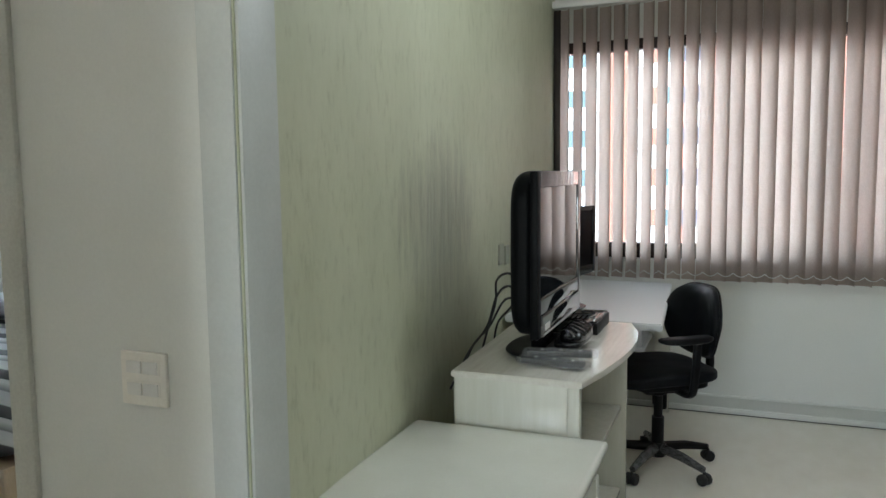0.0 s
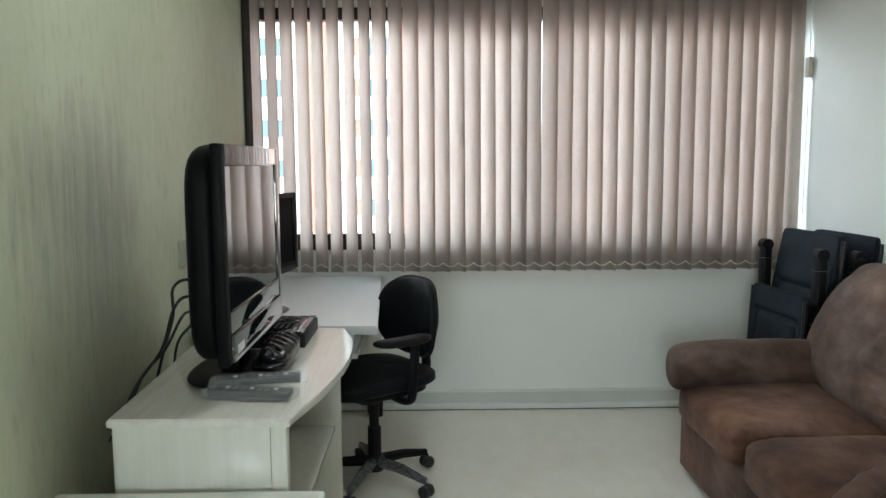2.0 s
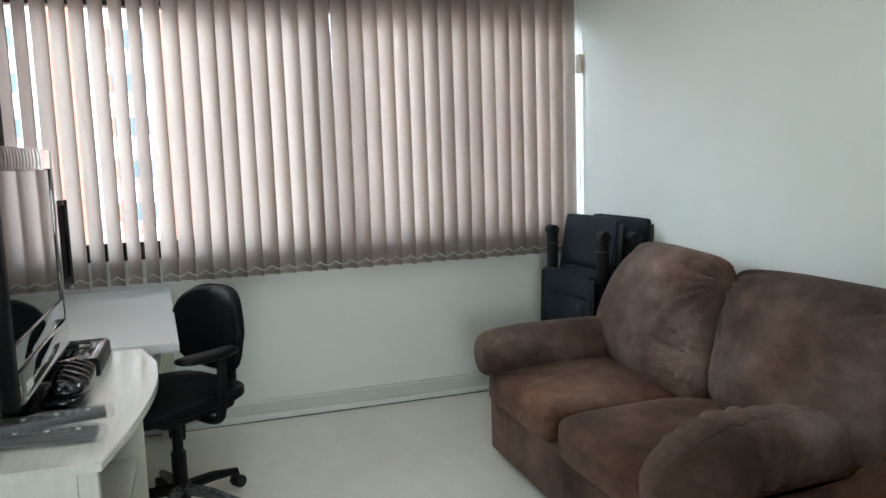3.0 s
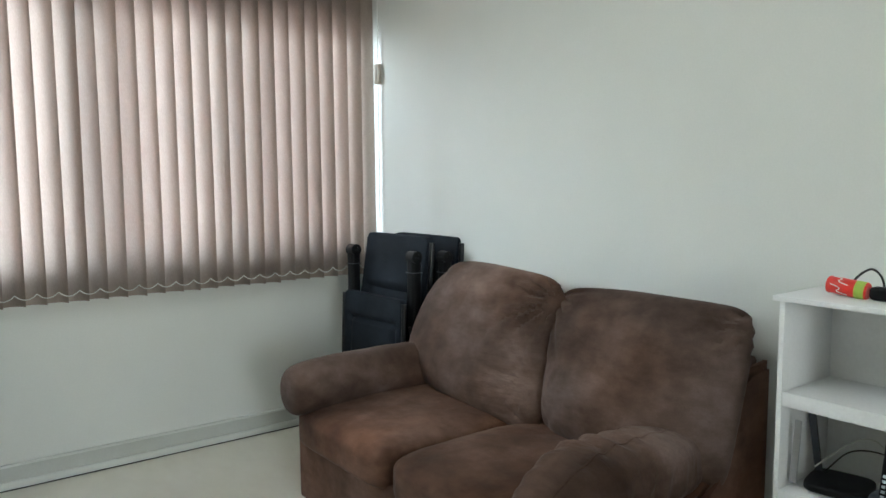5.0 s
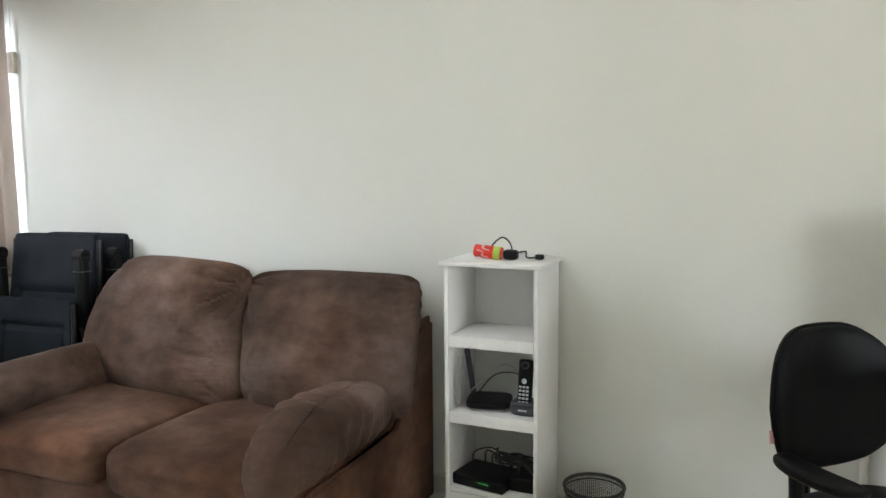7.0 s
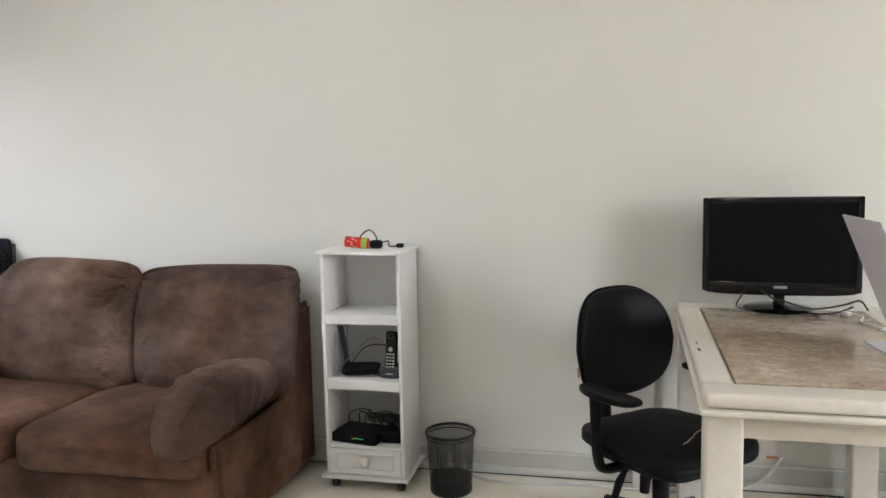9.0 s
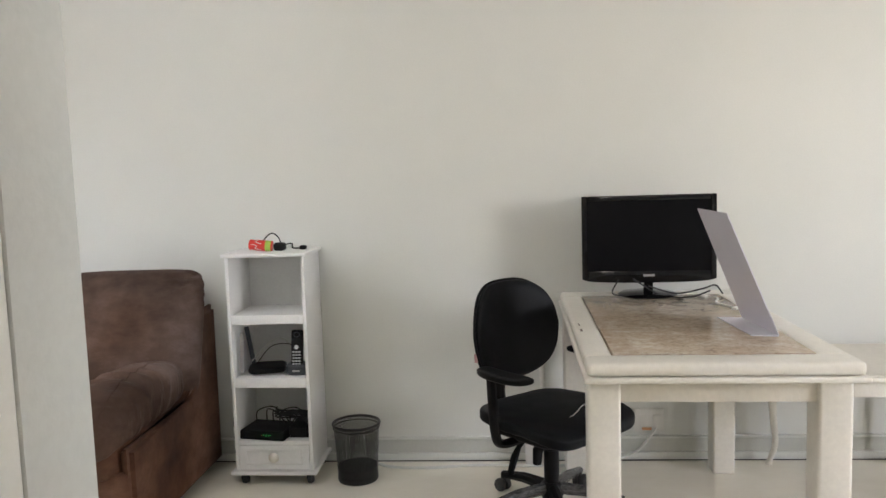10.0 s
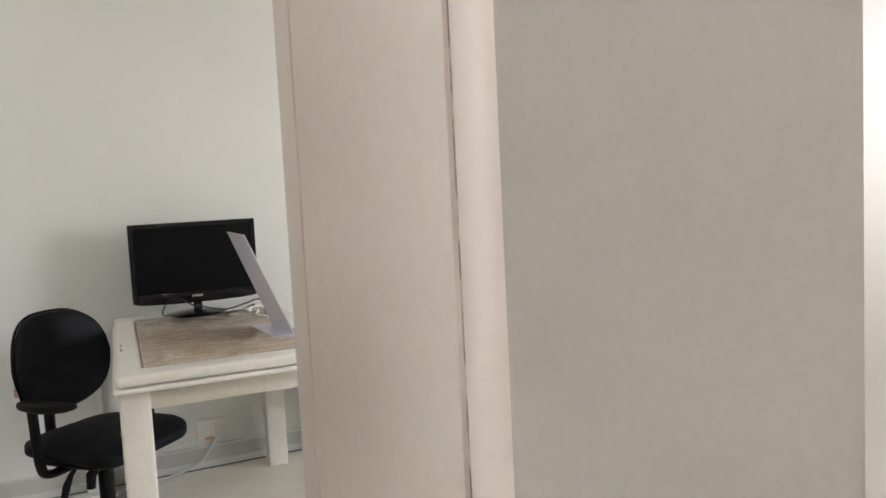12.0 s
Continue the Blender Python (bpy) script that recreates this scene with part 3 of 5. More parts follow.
# ---- office chairs ----
def office_chair(label, where, wrapped, torn=False, seat_down=0.0, arm_up=0.0, back_up=0.0, back_high=.375):
    """Faces -y from the origin, then is set in its place."""
    c = thing("office_chair", 0, 0, 0, label, "chair")
    hub = part("base_hub", lathe([(.035, .055), (.045, .075), (.04, .11), (.03, .12)], 0, 0, 20), PLASTIC, c)
    for i in range(5):
        a = radians(18 + 72 * i)
        d = Vector((math.cos(a), math.sin(a), 0))
        pts = [d * .03 + Vector((0, 0, .095)), d * .14 + Vector((0, 0, .090)), d * .26 + Vector((0, 0, .068))]
        leg = part("leg", tube(pts, [.024, .021, .015], 8), WRAP if wrapped and i % 2 == 0 else PLASTIC, c, "black leg still in clear film" if wrapped and i % 2 == 0 else "")
        e = d * .265
        side = Vector((-d.y, d.x, 0))
        wheels = []
        for s in (-1, 1):
            w = lathe([(.010, -.011), (.024, -.010), (.026, -.004), (.026, .004), (.024, .010), (.010, .011)], 0, 0, 18)
            m = Matrix.Translation(e + side * s * .014 + Vector((0, 0, .0265))) @ side.to_track_quat("Z", "Y").to_matrix().to_4x4()
            wheels.append(moved(w, m))
        wheels.append(tube([e + Vector((0, 0, .03)), e + Vector((0, 0, .06))], .007, 8))
        part("castor", join(*wheels), RUBBER, leg)
    part("gas_column", lathe([(.028, .11), (.028, .24), (.02, .241), (.02, .34), (.03, .345), (.03, .36)], 0, 0, 20), PLASTIC, c)
    part("mechanism", rb(-.08, -.10, .365 - seat_down, .08, .14, .41 - seat_down, .012), PLASTIC, c)
    seat = moved(puff(.47, .46, .062, 20, 5, .003, 3, 6), Matrix.Translation((0, -.02, .466 - seat_down)))
    for v in seat.verts:
        v.co.z -= .02 * max(0, (-v.co.y - .12) / .12) ** 2 if v.co.y < -.12 else 0
        f = 1 - .10 * max(0, v.co.y / .21)
        v.co.x *= f
    seat_o = part("seat", seat, LEATHER, c)
    part("seat_shell", moved(puff(.38, .36, .045, 10, 5, 0), Matrix.Translation((0, -.01, .425 - seat_down))), PLASTIC, c)
    if torn:
        pts = curve([(-.06, -.15, .498 - seat_down), (.0, -.13, .5005 - seat_down), (.06, -.10, .5015 - seat_down), (.12, -.105, .500 - seat_down)], 6)
        rng = random.Random(2)
        part("tear", tube([p + Vector((0, rng.uniform(-.002, .002), 0)) for p in pts], .0013, 5), CREAMD, seat_o, "frayed tear showing pale foam")
    back = puff(.43, .075, back_high, 22, 3.0, .002, 5, 6)
    for v in back.verts:
        x, y, z = v.co
        wide = 1.0 - .16 * (z / .17) if z > 0 else 1.0 - .10 * (-z / .17)
        v.co = Vector((x * wide, y + .05 * (x / .2) ** 2 * -1, z))
    m = Matrix.Translation((0, .215, .685 + back_up)) @ Matrix.Rotation(radians(-6), 4, "X")
    back_o = part("backrest", moved(back, m), LEATHER, c)
    rim = []
    for i in range(48):
        a = 2 * math.pi * i / 48
        x = .218 * math.copysign(abs(math.cos(a)) ** .67, math.cos(a))
        z = (back_high / 2 + .002) * math.copysign(abs(math.sin(a)) ** .67, math.sin(a))
        wide = 1.0 - .16 * (z / .17) if z > 0 else 1.0 - .10 * (-z / .17)
        x *= wide
        rim.append(m @ Vector((x, .006 - .05 * (x / .2) ** 2, z)))
    part("piping", tube(rim, .005, 6, True), PLASTIC, back_o)
    part("label_tag", moved(rb(-.006, -.002, -.016, .006, .002, .016, 0), m @ Matrix.Translation((-.213, -.045, -.075))), surface("pink_tag", (.55, .30, .30), (.62, .36, .36), .6, 9), back_o, "small pink and white fabric tag")
    part("back_post", tube(curve([(0, .10, .39 - seat_down), (0, .20, .385 - seat_down), (0, .262, .43 - seat_down), (0, .262, .56), (0, .25, .66)], 6), [.020] * 25, 8, False, 1.0), PLASTIC, c)
    for s in (-1, 1):
        post = part("armrest", tube(curve([(s * .15, .0, .405 - seat_down), (s * .235, .01, .405 - seat_down), (s * .262, .015, .45 - seat_down), (s * .262, .03, .60 + arm_up)], 6), [.020] * 19, 8, False, .8), PLASTIC, c)
        pad = moved(puff(.075, .25, .032, 12, 3.4, 0), Matrix.Translation((s * .255, -.01, .613 + arm_up)))
        for v in pad.verts:
            v.co.x += -s * .02 * ((v.co.y + .01) / .12) ** 2
        part("arm_pad", pad, PLASTIC, post)
    part("lever", tube([(-.05, .06, .385 - seat_down), (-.085, .08, .34 - seat_down), (-.10, .09, .30 - seat_down), (-.115, .10, .235 - seat_down)], [.007, .010, .015, .012], 8), PLASTIC, c)
    part("tilt_knob", tube([(-.03, .0, .37 - seat_down), (-.05, .02, .33 - seat_down), (-.055, .02, .28 - seat_down)], [.014, .020, .016], 10), PLASTIC, c)
    c.matrix_basis = where
    return c


office_chair("black leatherette office chair with film-wrapped legs at the desk", pose(-.095, 3.565, 0, 0, 0, -54), True, False, 0, .035, -.005, .325)
office_chair("worn black office chair with a torn seat at the marble table", pose(1.55, .765, 0, 0, 0, -47), True, True, .088, -.05, -.025)


# ---- television stand, desk, low table ----
def tv_stand():
    c = thing("tv_stand", -.40, 2.6, 0, "cream laminate television stand with bowed top by the green wall", "cabinet")
    edge = [(-.565, 2.141), (-.165, 2.134), (-.130, 2.30)] + [(-.130 + .040 * math.sin(math.pi * k / 8 * .9), 2.30 + .68 * k / 8) for k in range(1, 8)] + [(-.150, 3.06), (-.600, 3.06)]
    part("top", prism(edge, .747, .767, .003), LAMTOP, c)
    part("side_panel", rb(-.553, 2.152, 0, -.212, 2.170, .746, .001), LAMINATE, c)
    part("front_post", rb(-.211, 2.150, 0, -.175, 2.184, .746, .003), LAMINATE, c)
    part("side_panel", rb(-.59, 3.03, 0, -.165, 3.048, .746, .001), LAMINATE, c)
    part("back_panel", prism([(-.568, 2.174), (-.558, 2.174), (-.590, 3.02), (-.600, 3.02)], .02, .74), LAMINATE, c)
    part("shelf", rb(-.556, 2.186, .42, -.185, 3.028, .438, .001), LAMINATE, c)
    part("shelf", rb(-.556, 2.186, .08, -.185, 3.028, .098, .001), LAMINATE, c)


tv_stand()


def desk():
    c = thing("desk", -.4, 3.85, 0, "grey-white laminate desk under the window", "desk")
    part("desktop", prism([(-.73, 3.24), (-.050, 3.225), (-.118, 4.478), (-.780, 4.478)], .703, .735, .005), DESKTOP, c)
    part("leg_panel", rb(-.68, 3.30, 0, -.655, 3.9, .702, .002), LAMINATE, c)
    part("leg_panel", rb(-.20, 4.40, 0, -.12, 4.43, .702, .002), LAMINATE, c)
    part("keyboard_tray", rb(-.45, 3.28, .60, -.13, 3.6, .62, .004), DESKTOP, c)
    part("drawer_box", rb(-.24, 3.29, .622, -.14, 3.55, .700, .004), DESKTOP, c)


desk()


def low_table():
    c = thing("side_table", -.4, 1.81, 0, "glossy white side table pushed against the green wall", "table")
    part("tabletop", rb(-.675, 1.50, .582, -.088, 2.125, .610, .012, 3), STOOLW, c)
    part("apron", rb(-.645, 1.525, .52, -.115, 2.10, .581, .003), STOOLW, c)
    for x in (-.65, -.155):
        for y in (1.525, 2.06):
            part("leg", rb(x, y, 0, x + .045, y + .045, .519, .004), STOOLW, c)


low_table()


SATIN = surface("satin_black_plastic", (.003, .0035, .004), (.005, .0055, .006), .42, 7, fine=400, bump=.06, grime=.1, spec=.06)


def screen_glass():
    m, t, b, _ = graph("glossy_screen_glass")
    b.inputs["Base Color"].default_value = (.009, .010, .012, 1)
    b.inputs["Roughness"].default_value, b.inputs["IOR"].default_value = .04, 1.85
    b.inputs["Coat Weight"].default_value, b.inputs["Coat Roughness"].default_value = 1.0, .03
    return m


SHINE = screen_glass()


def shifted(ob, dx, dy=0.0):
    ob.location = (ob.location[0] + dx, ob.location[1] + dy, ob.location[2])
    return ob


def television():
    c = thing("television", -.45, 2.58, .767, "black flat television with silver lower trim on the cream stand", "television")
    # section in x and z: a rounded shell
    shell = puff(.085, .616, .505, 16, 7, 0)
    for v in shell.verts:
        if v.co.x < 0:
            s = 1 - .28 * (v.co.x / .0425) ** 2 * .5
            v.co.z *= s
            v.co.y *= s
    part("shell", moved(shell, Matrix.Translation((-.4445, 2.495, 1.115))), SATIN, c)
    rim = []
    for y0, y1, z0, z1 in ((2.765, 2.803, .865, 1.366), (2.226, 2.764, 1.318, 1.366), (2.226, 2.764, .935, .985)):
        rim.append(rb(-.402, y0, z0, -.385, y1, z1, .002))
    part("bezel", join(*rim), SHINE, c)
    part("side_bezel", rb(-.410, 2.187, .865, -.385, 2.225, 1.366, .006), SATIN, c)
    part("lower_trim", rb(-.402, 2.226, .866, -.379, 2.764, .934, .008), SHINE, c, "glossy dark speaker strip")
    part("chrome_line", rb(-.3795, 2.24, .872, -.3765, 2.75, .877, .001), SILVER, c, "thin chrome line")
    part("screen", rb(-.401, 2.226, .986, -.389, 2.764, 1.317, 0), screen_glass(), c)
    part("neck", rb(-.47, 2.42, .785, -.42, 2.60, .87, .01), GLOSS, c)
    foot = puff(.24, .38, .026, 12, 2.3, 0)
    part("foot", moved(foot, Matrix.Translation((-.445, 2.51, .781))), SATIN, c)
    part("sticker", rb(-.3785, 2.25, .885, -.3780, 2.31, .905, 0), WPLAST, c)
    shifted(c, .078)


television()


def cable(name, points, r, material, label, category="cable", n=8):
    return solo(name, tube(curve(points, n), r, 6), material, label, category)


for pts in ([(-.395, 2.36, 1.00), (-.47, 2.44, 1.03), (-.555, 2.57, .985), (-.575, 2.62, .90), (-.600, 2.60, .80), (-.622, 2.58, .70)],
            [(-.395, 2.33, .985), (-.47, 2.42, .99), (-.55, 2.55, .93), (-.575, 2.52, .83), (-.60, 2.40, .765), (-.630, 2.30, .66)],
            [(-.395, 2.34, .955), (-.46, 2.43, .95), (-.545, 2.60, .90), (-.58, 2.56, .82), (-.605, 2.46, .775), (-.632, 2.40, .68)],
            [(-.40, 2.38, .94), (-.46, 2.46, .92), (-.53, 2.62, .87), (-.60, 2.72, .80), (-.625, 2.74, .70)]):
    cable("power_cable", pts, .0042, RUBBER, "black cable hanging behind the television")
for y, m in ((2.335, RED), (2.355, LIME), (2.345, WPLAST)):
    solo("cable_plug", rb(-.427, y, .985 if m is not WPLAST else .96, -.402, y + .012, .997 if m is not WPLAST else .972, .002), m, "small coloured plug in the back of the television", "plug")
tagged(fixed("wall_plate", join(rb(-.750, 3.17, .965, -.731, 3.24, 1.055, .003), rb(-.755, 3.28, .955, -.737, 3.34, 1.04, .003)), surface("greyed_cream_plastic", (.34, .35, .28), (.40, .41, .33), .5, 9), "greyed cream cable outlet plates on the green wall"), category="outlet")

decoder = thing("set_top_box", -.36, 2.86, .767, "black set-top box on the television stand", "set-top box")
part("case", rb(-.45, 2.74, .769, -.295, 3.0, .812, .004), PLASTIC, decoder)
part("lid", rb(-.445, 2.745, .813, -.300, 2.995, .818, .002), GLOSS, decoder)
for i in range(6):
    part("vent_slot", rb(-.42 + i * .018, 2.80, .8185, -.412 + i * .018, 2.86, .8192, 0), RUBBER, decoder)
part("cable_loop", tube(curve([(-.40, 2.86, .820), (-.36, 2.84, .826), (-.33, 2.87, .826), (-.35, 2.91, .826), (-.39, 2.92, .821)], 6), .003, 6), RUBBER, decoder)
shifted(decoder, .06, .03)

phones = thing("wrapped_gadget", -.34, 2.55, .795, "glossy black rounded device in crinkled clear film", "device")
g = puff(.085, .26, .05, 44, 3.0, .001, 9, 22)
for v in g.verts:
    v.co.z += .0035 * math.sin(v.co.y * 150 + 3 * math.sin(v.co.x * 40)) * max(0, min(1, v.co.z * 60))
part("body", moved(g, Matrix.Translation((-.335, 2.56, .822)) @ Matrix.Rotation(radians(10), 4, "Y")), GLOSS, phones)
part("under_case", moved(puff(.10, .28, .03, 8, 4, 0), Matrix.Translation((-.345, 2.56, .802))), GLOSS, phones)
shifted(phones, .068)


def remote(x, y, z, turn, label):
    c = thing("remote_control", 0, 0, 0, label, "remote control")
    part("body", rb(-.022, -.10, 0, .022, .10, .018, .006), PLASTIC, c)
    for i in range(3):
        for j in range(7):
            part("button", rb(-.014 + i * .011, -.07 + j * .02, .0182, -.007 + i * .011, -.06 + j * .02, .0202, .001, 1), GREYP if j % 3 or i != 1 else CABLEW, c)
    film = puff(.056, .235, .026, 12, 6, .003, int(turn), 30)
    part("plastic_sleeve", moved(film, Matrix.Translation((0, 0, .0085))), FILM, c, "crinkled clear plastic sleeve")
    c.matrix_basis = pose(x, y, z, 0, 0, turn)


def film_mat():
    m, t, b, out = graph("clear_plastic_film")
    co = t.nodes.new("ShaderNodeTexCoord").outputs["Object"]
    n = noise_at(t, co, 45, 4, .6, (1, 1, 1))
    tr = t.nodes.new("ShaderNodeBsdfTransparent")
    mx = t.nodes.new("ShaderNodeMixShader")
    mx.inputs[0].default_value = .16
    b.inputs["Base Color"].default_value = (.8, .8, .8, 1)
    b.inputs["Roughness"].default_value = .12
    bump_to(t, b, n, 1.0, .006)
    t.links.new(tr.outputs[0], mx.inputs[1])
    t.links.new(b.outputs[0], mx.inputs[2])
    t.links.new(mx.outputs[0], out.inputs[0])
    return m


FILM = film_mat()
remote(-.285, 2.285, .773, 82, "black remote control in a clear plastic sleeve")
remote(-.275, 2.335, .790, 100, "grey-buttoned remote control in plastic, lying on another one")


def lcd(name_label, centre, width, height, turn, z0, stand_z, tilt=0):
    """A flat monitor that faces -y before it is turned; centre is its foot."""
    c = thing("computer_monitor", 0, 0, 0, name_label, "monitor")
    hw = width / 2
    shell = puff(width - .01, .05, height - .01, 12, 9, 0)
    part("shell", moved(shell, Matrix.Translation((0, .022, z0 + height / 2))), GLOSS, c)
    b = .022
    part("bezel", join(rb(-hw, -.012, z0, -hw + b, .012, z0 + height, .006), rb(hw - b, -.012, z0, hw, .012, z0 + height, .006),
                       rb(-hw + b, -.012, z0 + height - b, hw - b, .012, z0 + height, .006), rb(-hw + b, -.013, z0, hw - b, .012, z0 + .036, .006)), GLOSS, c)
    part("screen", rb(-hw + b, -.006, z0 + .036, hw - b, .002, z0 + height - b, 0), surface("matte_screen", (.004, .004, .005), (.006, .006, .007), .22, 3, bump=0, grime=.02, spec=.12), c)
    chin = puff(width * .97, .016, .03, 12, 2.6, 0)
    part("chin", moved(chin, Matrix.Translation((0, -.004, z0 + .002))), GLOSS, c)
    part("badge", rb(-.022, -.0145, z0 + .013, .022, -.0131, z0 + .022, .0005, 1), SILVER, c)
    part("neck", rb(-.018, .0, stand_z + .010, .018, .03, z0 + .03, .005), GLOSS, c)
    part("foot", lathe([(.114, stand_z), (.117, stand_z + .004), (.108, stand_z + .009), (.03, stand_z + .018)], 0, .035, 40), GLOSS, c)
    c.matrix_basis = pose(centre[0], centre[1], 0, 0, 0, turn)
    return c


lcd("black flat monitor on the grey-white desk, beyond the television", (-.51, 3.52), .46, .320, 70, .885, .7355)
lcd("glossy black computer monitor on a round foot", (1.865, .348), .520, .335, -93, .818, .7505)

# ---- sofa ----
def bolster(length, wide, high, cuts, power, wrinkle, seed):
    """A round stuffed roll along x with softly flattened ends."""
    bm = bmesh.new()
    bmesh.ops.create_cube(bm, size=2)
    bmesh.ops.subdivide_edges(bm, edges=list(bm.edges), cuts=cuts, use_grid_fill=True)
    for v in bm.verts:
        p = v.co.copy()
        round_part = math.hypot(p.y, p.z)
        p = p / (abs(p.x) ** power + round_part ** power) ** (1 / power)
        n = noise.noise(Vector((p.x * 2.2 + seed, p.y, p.z)))
        f = 1 + wrinkle * 6 * n
        v.co = Vector((p.x * length / 2, p.y * wide / 2 * f, p.z * high / 2 * f))
    return bm


def pillow(wide, high, thick, seed, n=62, corner=5.0, crease=.010):
    """A stuffed back cushion in the y-z plane: full in the middle, thin at its sewn edges, its front to -x."""
    bm = bmesh.new()
    off = Vector((seed * 3.7, seed * 1.9, seed * 5.3))
    sheets = []
    for side in (-1, 1):
        grid = []
        for i in range(n + 1):
            row = []
            for k in range(n + 1):
                a, b = math.sin(math.pi * (i / n - .5)), math.sin(math.pi * (k / n - .5))
                if side == 1 and (i in (0, n) or k in (0, n)):
                    row.append(sheets[0][i][k])
                    continue
                m = max(abs(a), abs(b))
                f = m / ((abs(a) ** corner + abs(b) ** corner) ** (1 / corner)) if m > 0 else 1
                y, z = a * f, b * f
                e = max(0.0, 1 - abs(a) ** 2.7) ** .5 * max(0.0, 1 - abs(b) ** 2.7) ** .5
                full = 1 - .22 * b if side < 0 else 1
                x = side * e * thick / 2 * full
                q = Vector((y * wide / 2, z * high / 2, seed))
                x += side * crease * e * (noise.noise(q * 5 + off) + .45 * noise.noise(q * 13 + off) - .25 * abs(noise.noise(q * 24 + off)))
                row.append(bm.verts.new((x, y * wide / 2, z * high / 2)))
            grid.append(row)
        sheets.append(grid)
        for i in range(n):
            for k in range(n):
                f4 = (grid[i][k], grid[i][k + 1], grid[i + 1][k + 1], grid[i + 1][k])
                bm.faces.new(f4 if side < 0 else f4[::-1])
    bmesh.ops.recalc_face_normals(bm, faces=bm.faces)
    return bm


def gather(bm, centre, reach, spokes, deep, twist=0.0):
    """Soft folds that run out of a point of the cushion's face and fade with the distance."""
    for v in bm.verts:
        dy, dz = v.co.y - centre[0], v.co.z - centre[1]
        d = math.hypot(dy, dz)
        if d < reach and v.co.x < 0:
            a = math.atan2(dz, dy) + .16 * noise.noise(Vector((dy * 5, dz * 5, spokes)))
            own = .55 + .45 * noise.noise(Vector((a * 2.3, spokes, twist)))
            fold = (.5 + .5 * math.sin(spokes * a + twist)) ** 2 - .4
            v.co.x += deep * own * fold * min(1, d / .07) * (1 - d / reach) ** 1.1


def sofa():
    c = thing("sofa", 1.6, 2.92, 0, "brown suede two-seat sofa with rolled arms against the plain wall", "sofa")
    part("base", rb(1.205, 2.205, .03, 2.02, 3.645, .285, .018, 3), SUEDESEAT, c)
    for x in (1.24, 1.95):
        for y in (2.24, 3.58):
            part("foot", rb(x, y, 0, x + .05, y + .05, .031, .004), RUBBER, c)
    for y0, y1 in ((2.188, 2.236), (3.606, 3.656)):
        rise = [(1.72 + .20 * k / 8, .37 + .345 * (.5 - .5 * math.cos(math.pi * k / 8))) for k in range(9)]
        s = prism([(1.215, .031), (2.025, .031), (2.03, .725)] + rise[::-1] + [(1.215, .37)], y0, y1, .018)
        for v in s.verts:
            v.co = Vector((v.co.x, v.co.z, v.co.y))
        bmesh.ops.recalc_face_normals(s, faces=s.faces)
        part("side_panel", s, SUEDESEAT, c)
    part("back_frame", rb(1.90, 2.232, .286, 2.03, 3.61, .735, .02, 3), SUEDE, c)
    for i, (y0, y1) in enumerate(((2.225, 2.993), (2.987, 3.640))):
        q = puff(.775, y1 - y0, .150, 40, 7.5, .004, i + 1, 4)
        for v in q.verts:
            top = v.co.z > 0
            u = 2 * v.co.y / (y1 - y0)
            if top:
                v.co.z += .020 * (1 - (v.co.x / .39) ** 2) * (1 - u ** 4)
                v.co.z += .0045 * noise.noise(Vector((v.co.x * 7, v.co.y * 4, i * 5)))
            if v.co.x < -.30:
                v.co.z -= .014 * ((-v.co.x - .30) / .09) ** 2 * (1 if top else 0)
                # puckers along the sewn front corners
                v.co.x += .0060 * math.sin(v.co.y * 120) * max(0, abs(u) - .72) / .28
        part("seat_cushion", moved(q, Matrix.Translation((1.553, (y0 + y1) / 2, .326 + .006 * i))), SUEDESEAT, c)
    # right and left back cushions, each pulled into the middle seam
    q = pillow(.735, .545, .25, 5, corner=10)
    gather(q, (.365, .24), .34, 15, .030)
    gather(q, (.36, -.10), .22, 15, .008, 1)
    gather(q, (-.36, .22), .26, 13, .028)
    gather(q, (.10, -.02), .26, 5, .006)
    for v in q.verts:
        y, z = v.co.y, v.co.z
        v.co.z -= .030 * max(0, y / .36) ** 2 * (1 if z > 0 else 0)
        v.co.y += .030 * (z / .27) * max(0, y / .36)
        if y < -.25 and z > .12:
            v.co.x += .006 * math.sin(z * 150 + y * 30) * min(1, (-.25 - y) / .06)
    part("back_cushion", moved(q, Matrix.Translation((1.850, 2.548, .632)) @ Matrix.Rotation(radians(16), 4, "Y")), SUEDEBACK, c)
    q = pillow(.83, .585, .26, 6, corner=7)
    gather(q, (-.41, .20), .50, 19, .040)
    gather(q, (-.40, -.10), .34, 17, .022, 1)
    gather(q, (-.36, -.27), .24, 13, .012, 2)
    for v in q.verts:
        y, z = v.co.y, v.co.z
        high = max(0, z / .29)
        v.co.z -= .050 * max(0, y / .41) ** 4 * high + .016 * max(0, -y / .41) * high
        v.co.z += .085 * max(0, y / .41) ** 1.2 * max(0, -z / .29)
        v.co.y *= 1 - .20 * high * (1 if y > 0 else 0)
        v.co.y += .035 * max(0, -z / .29) * (-1 if y < 0 else 0)
    part("back_cushion", moved(q, Matrix.Translation((1.832, 3.300, .640)) @ Matrix.Rotation(radians(-2), 4, "Z") @ Matrix.Rotation(radians(17), 4, "Y")), SUEDEBACK, c)
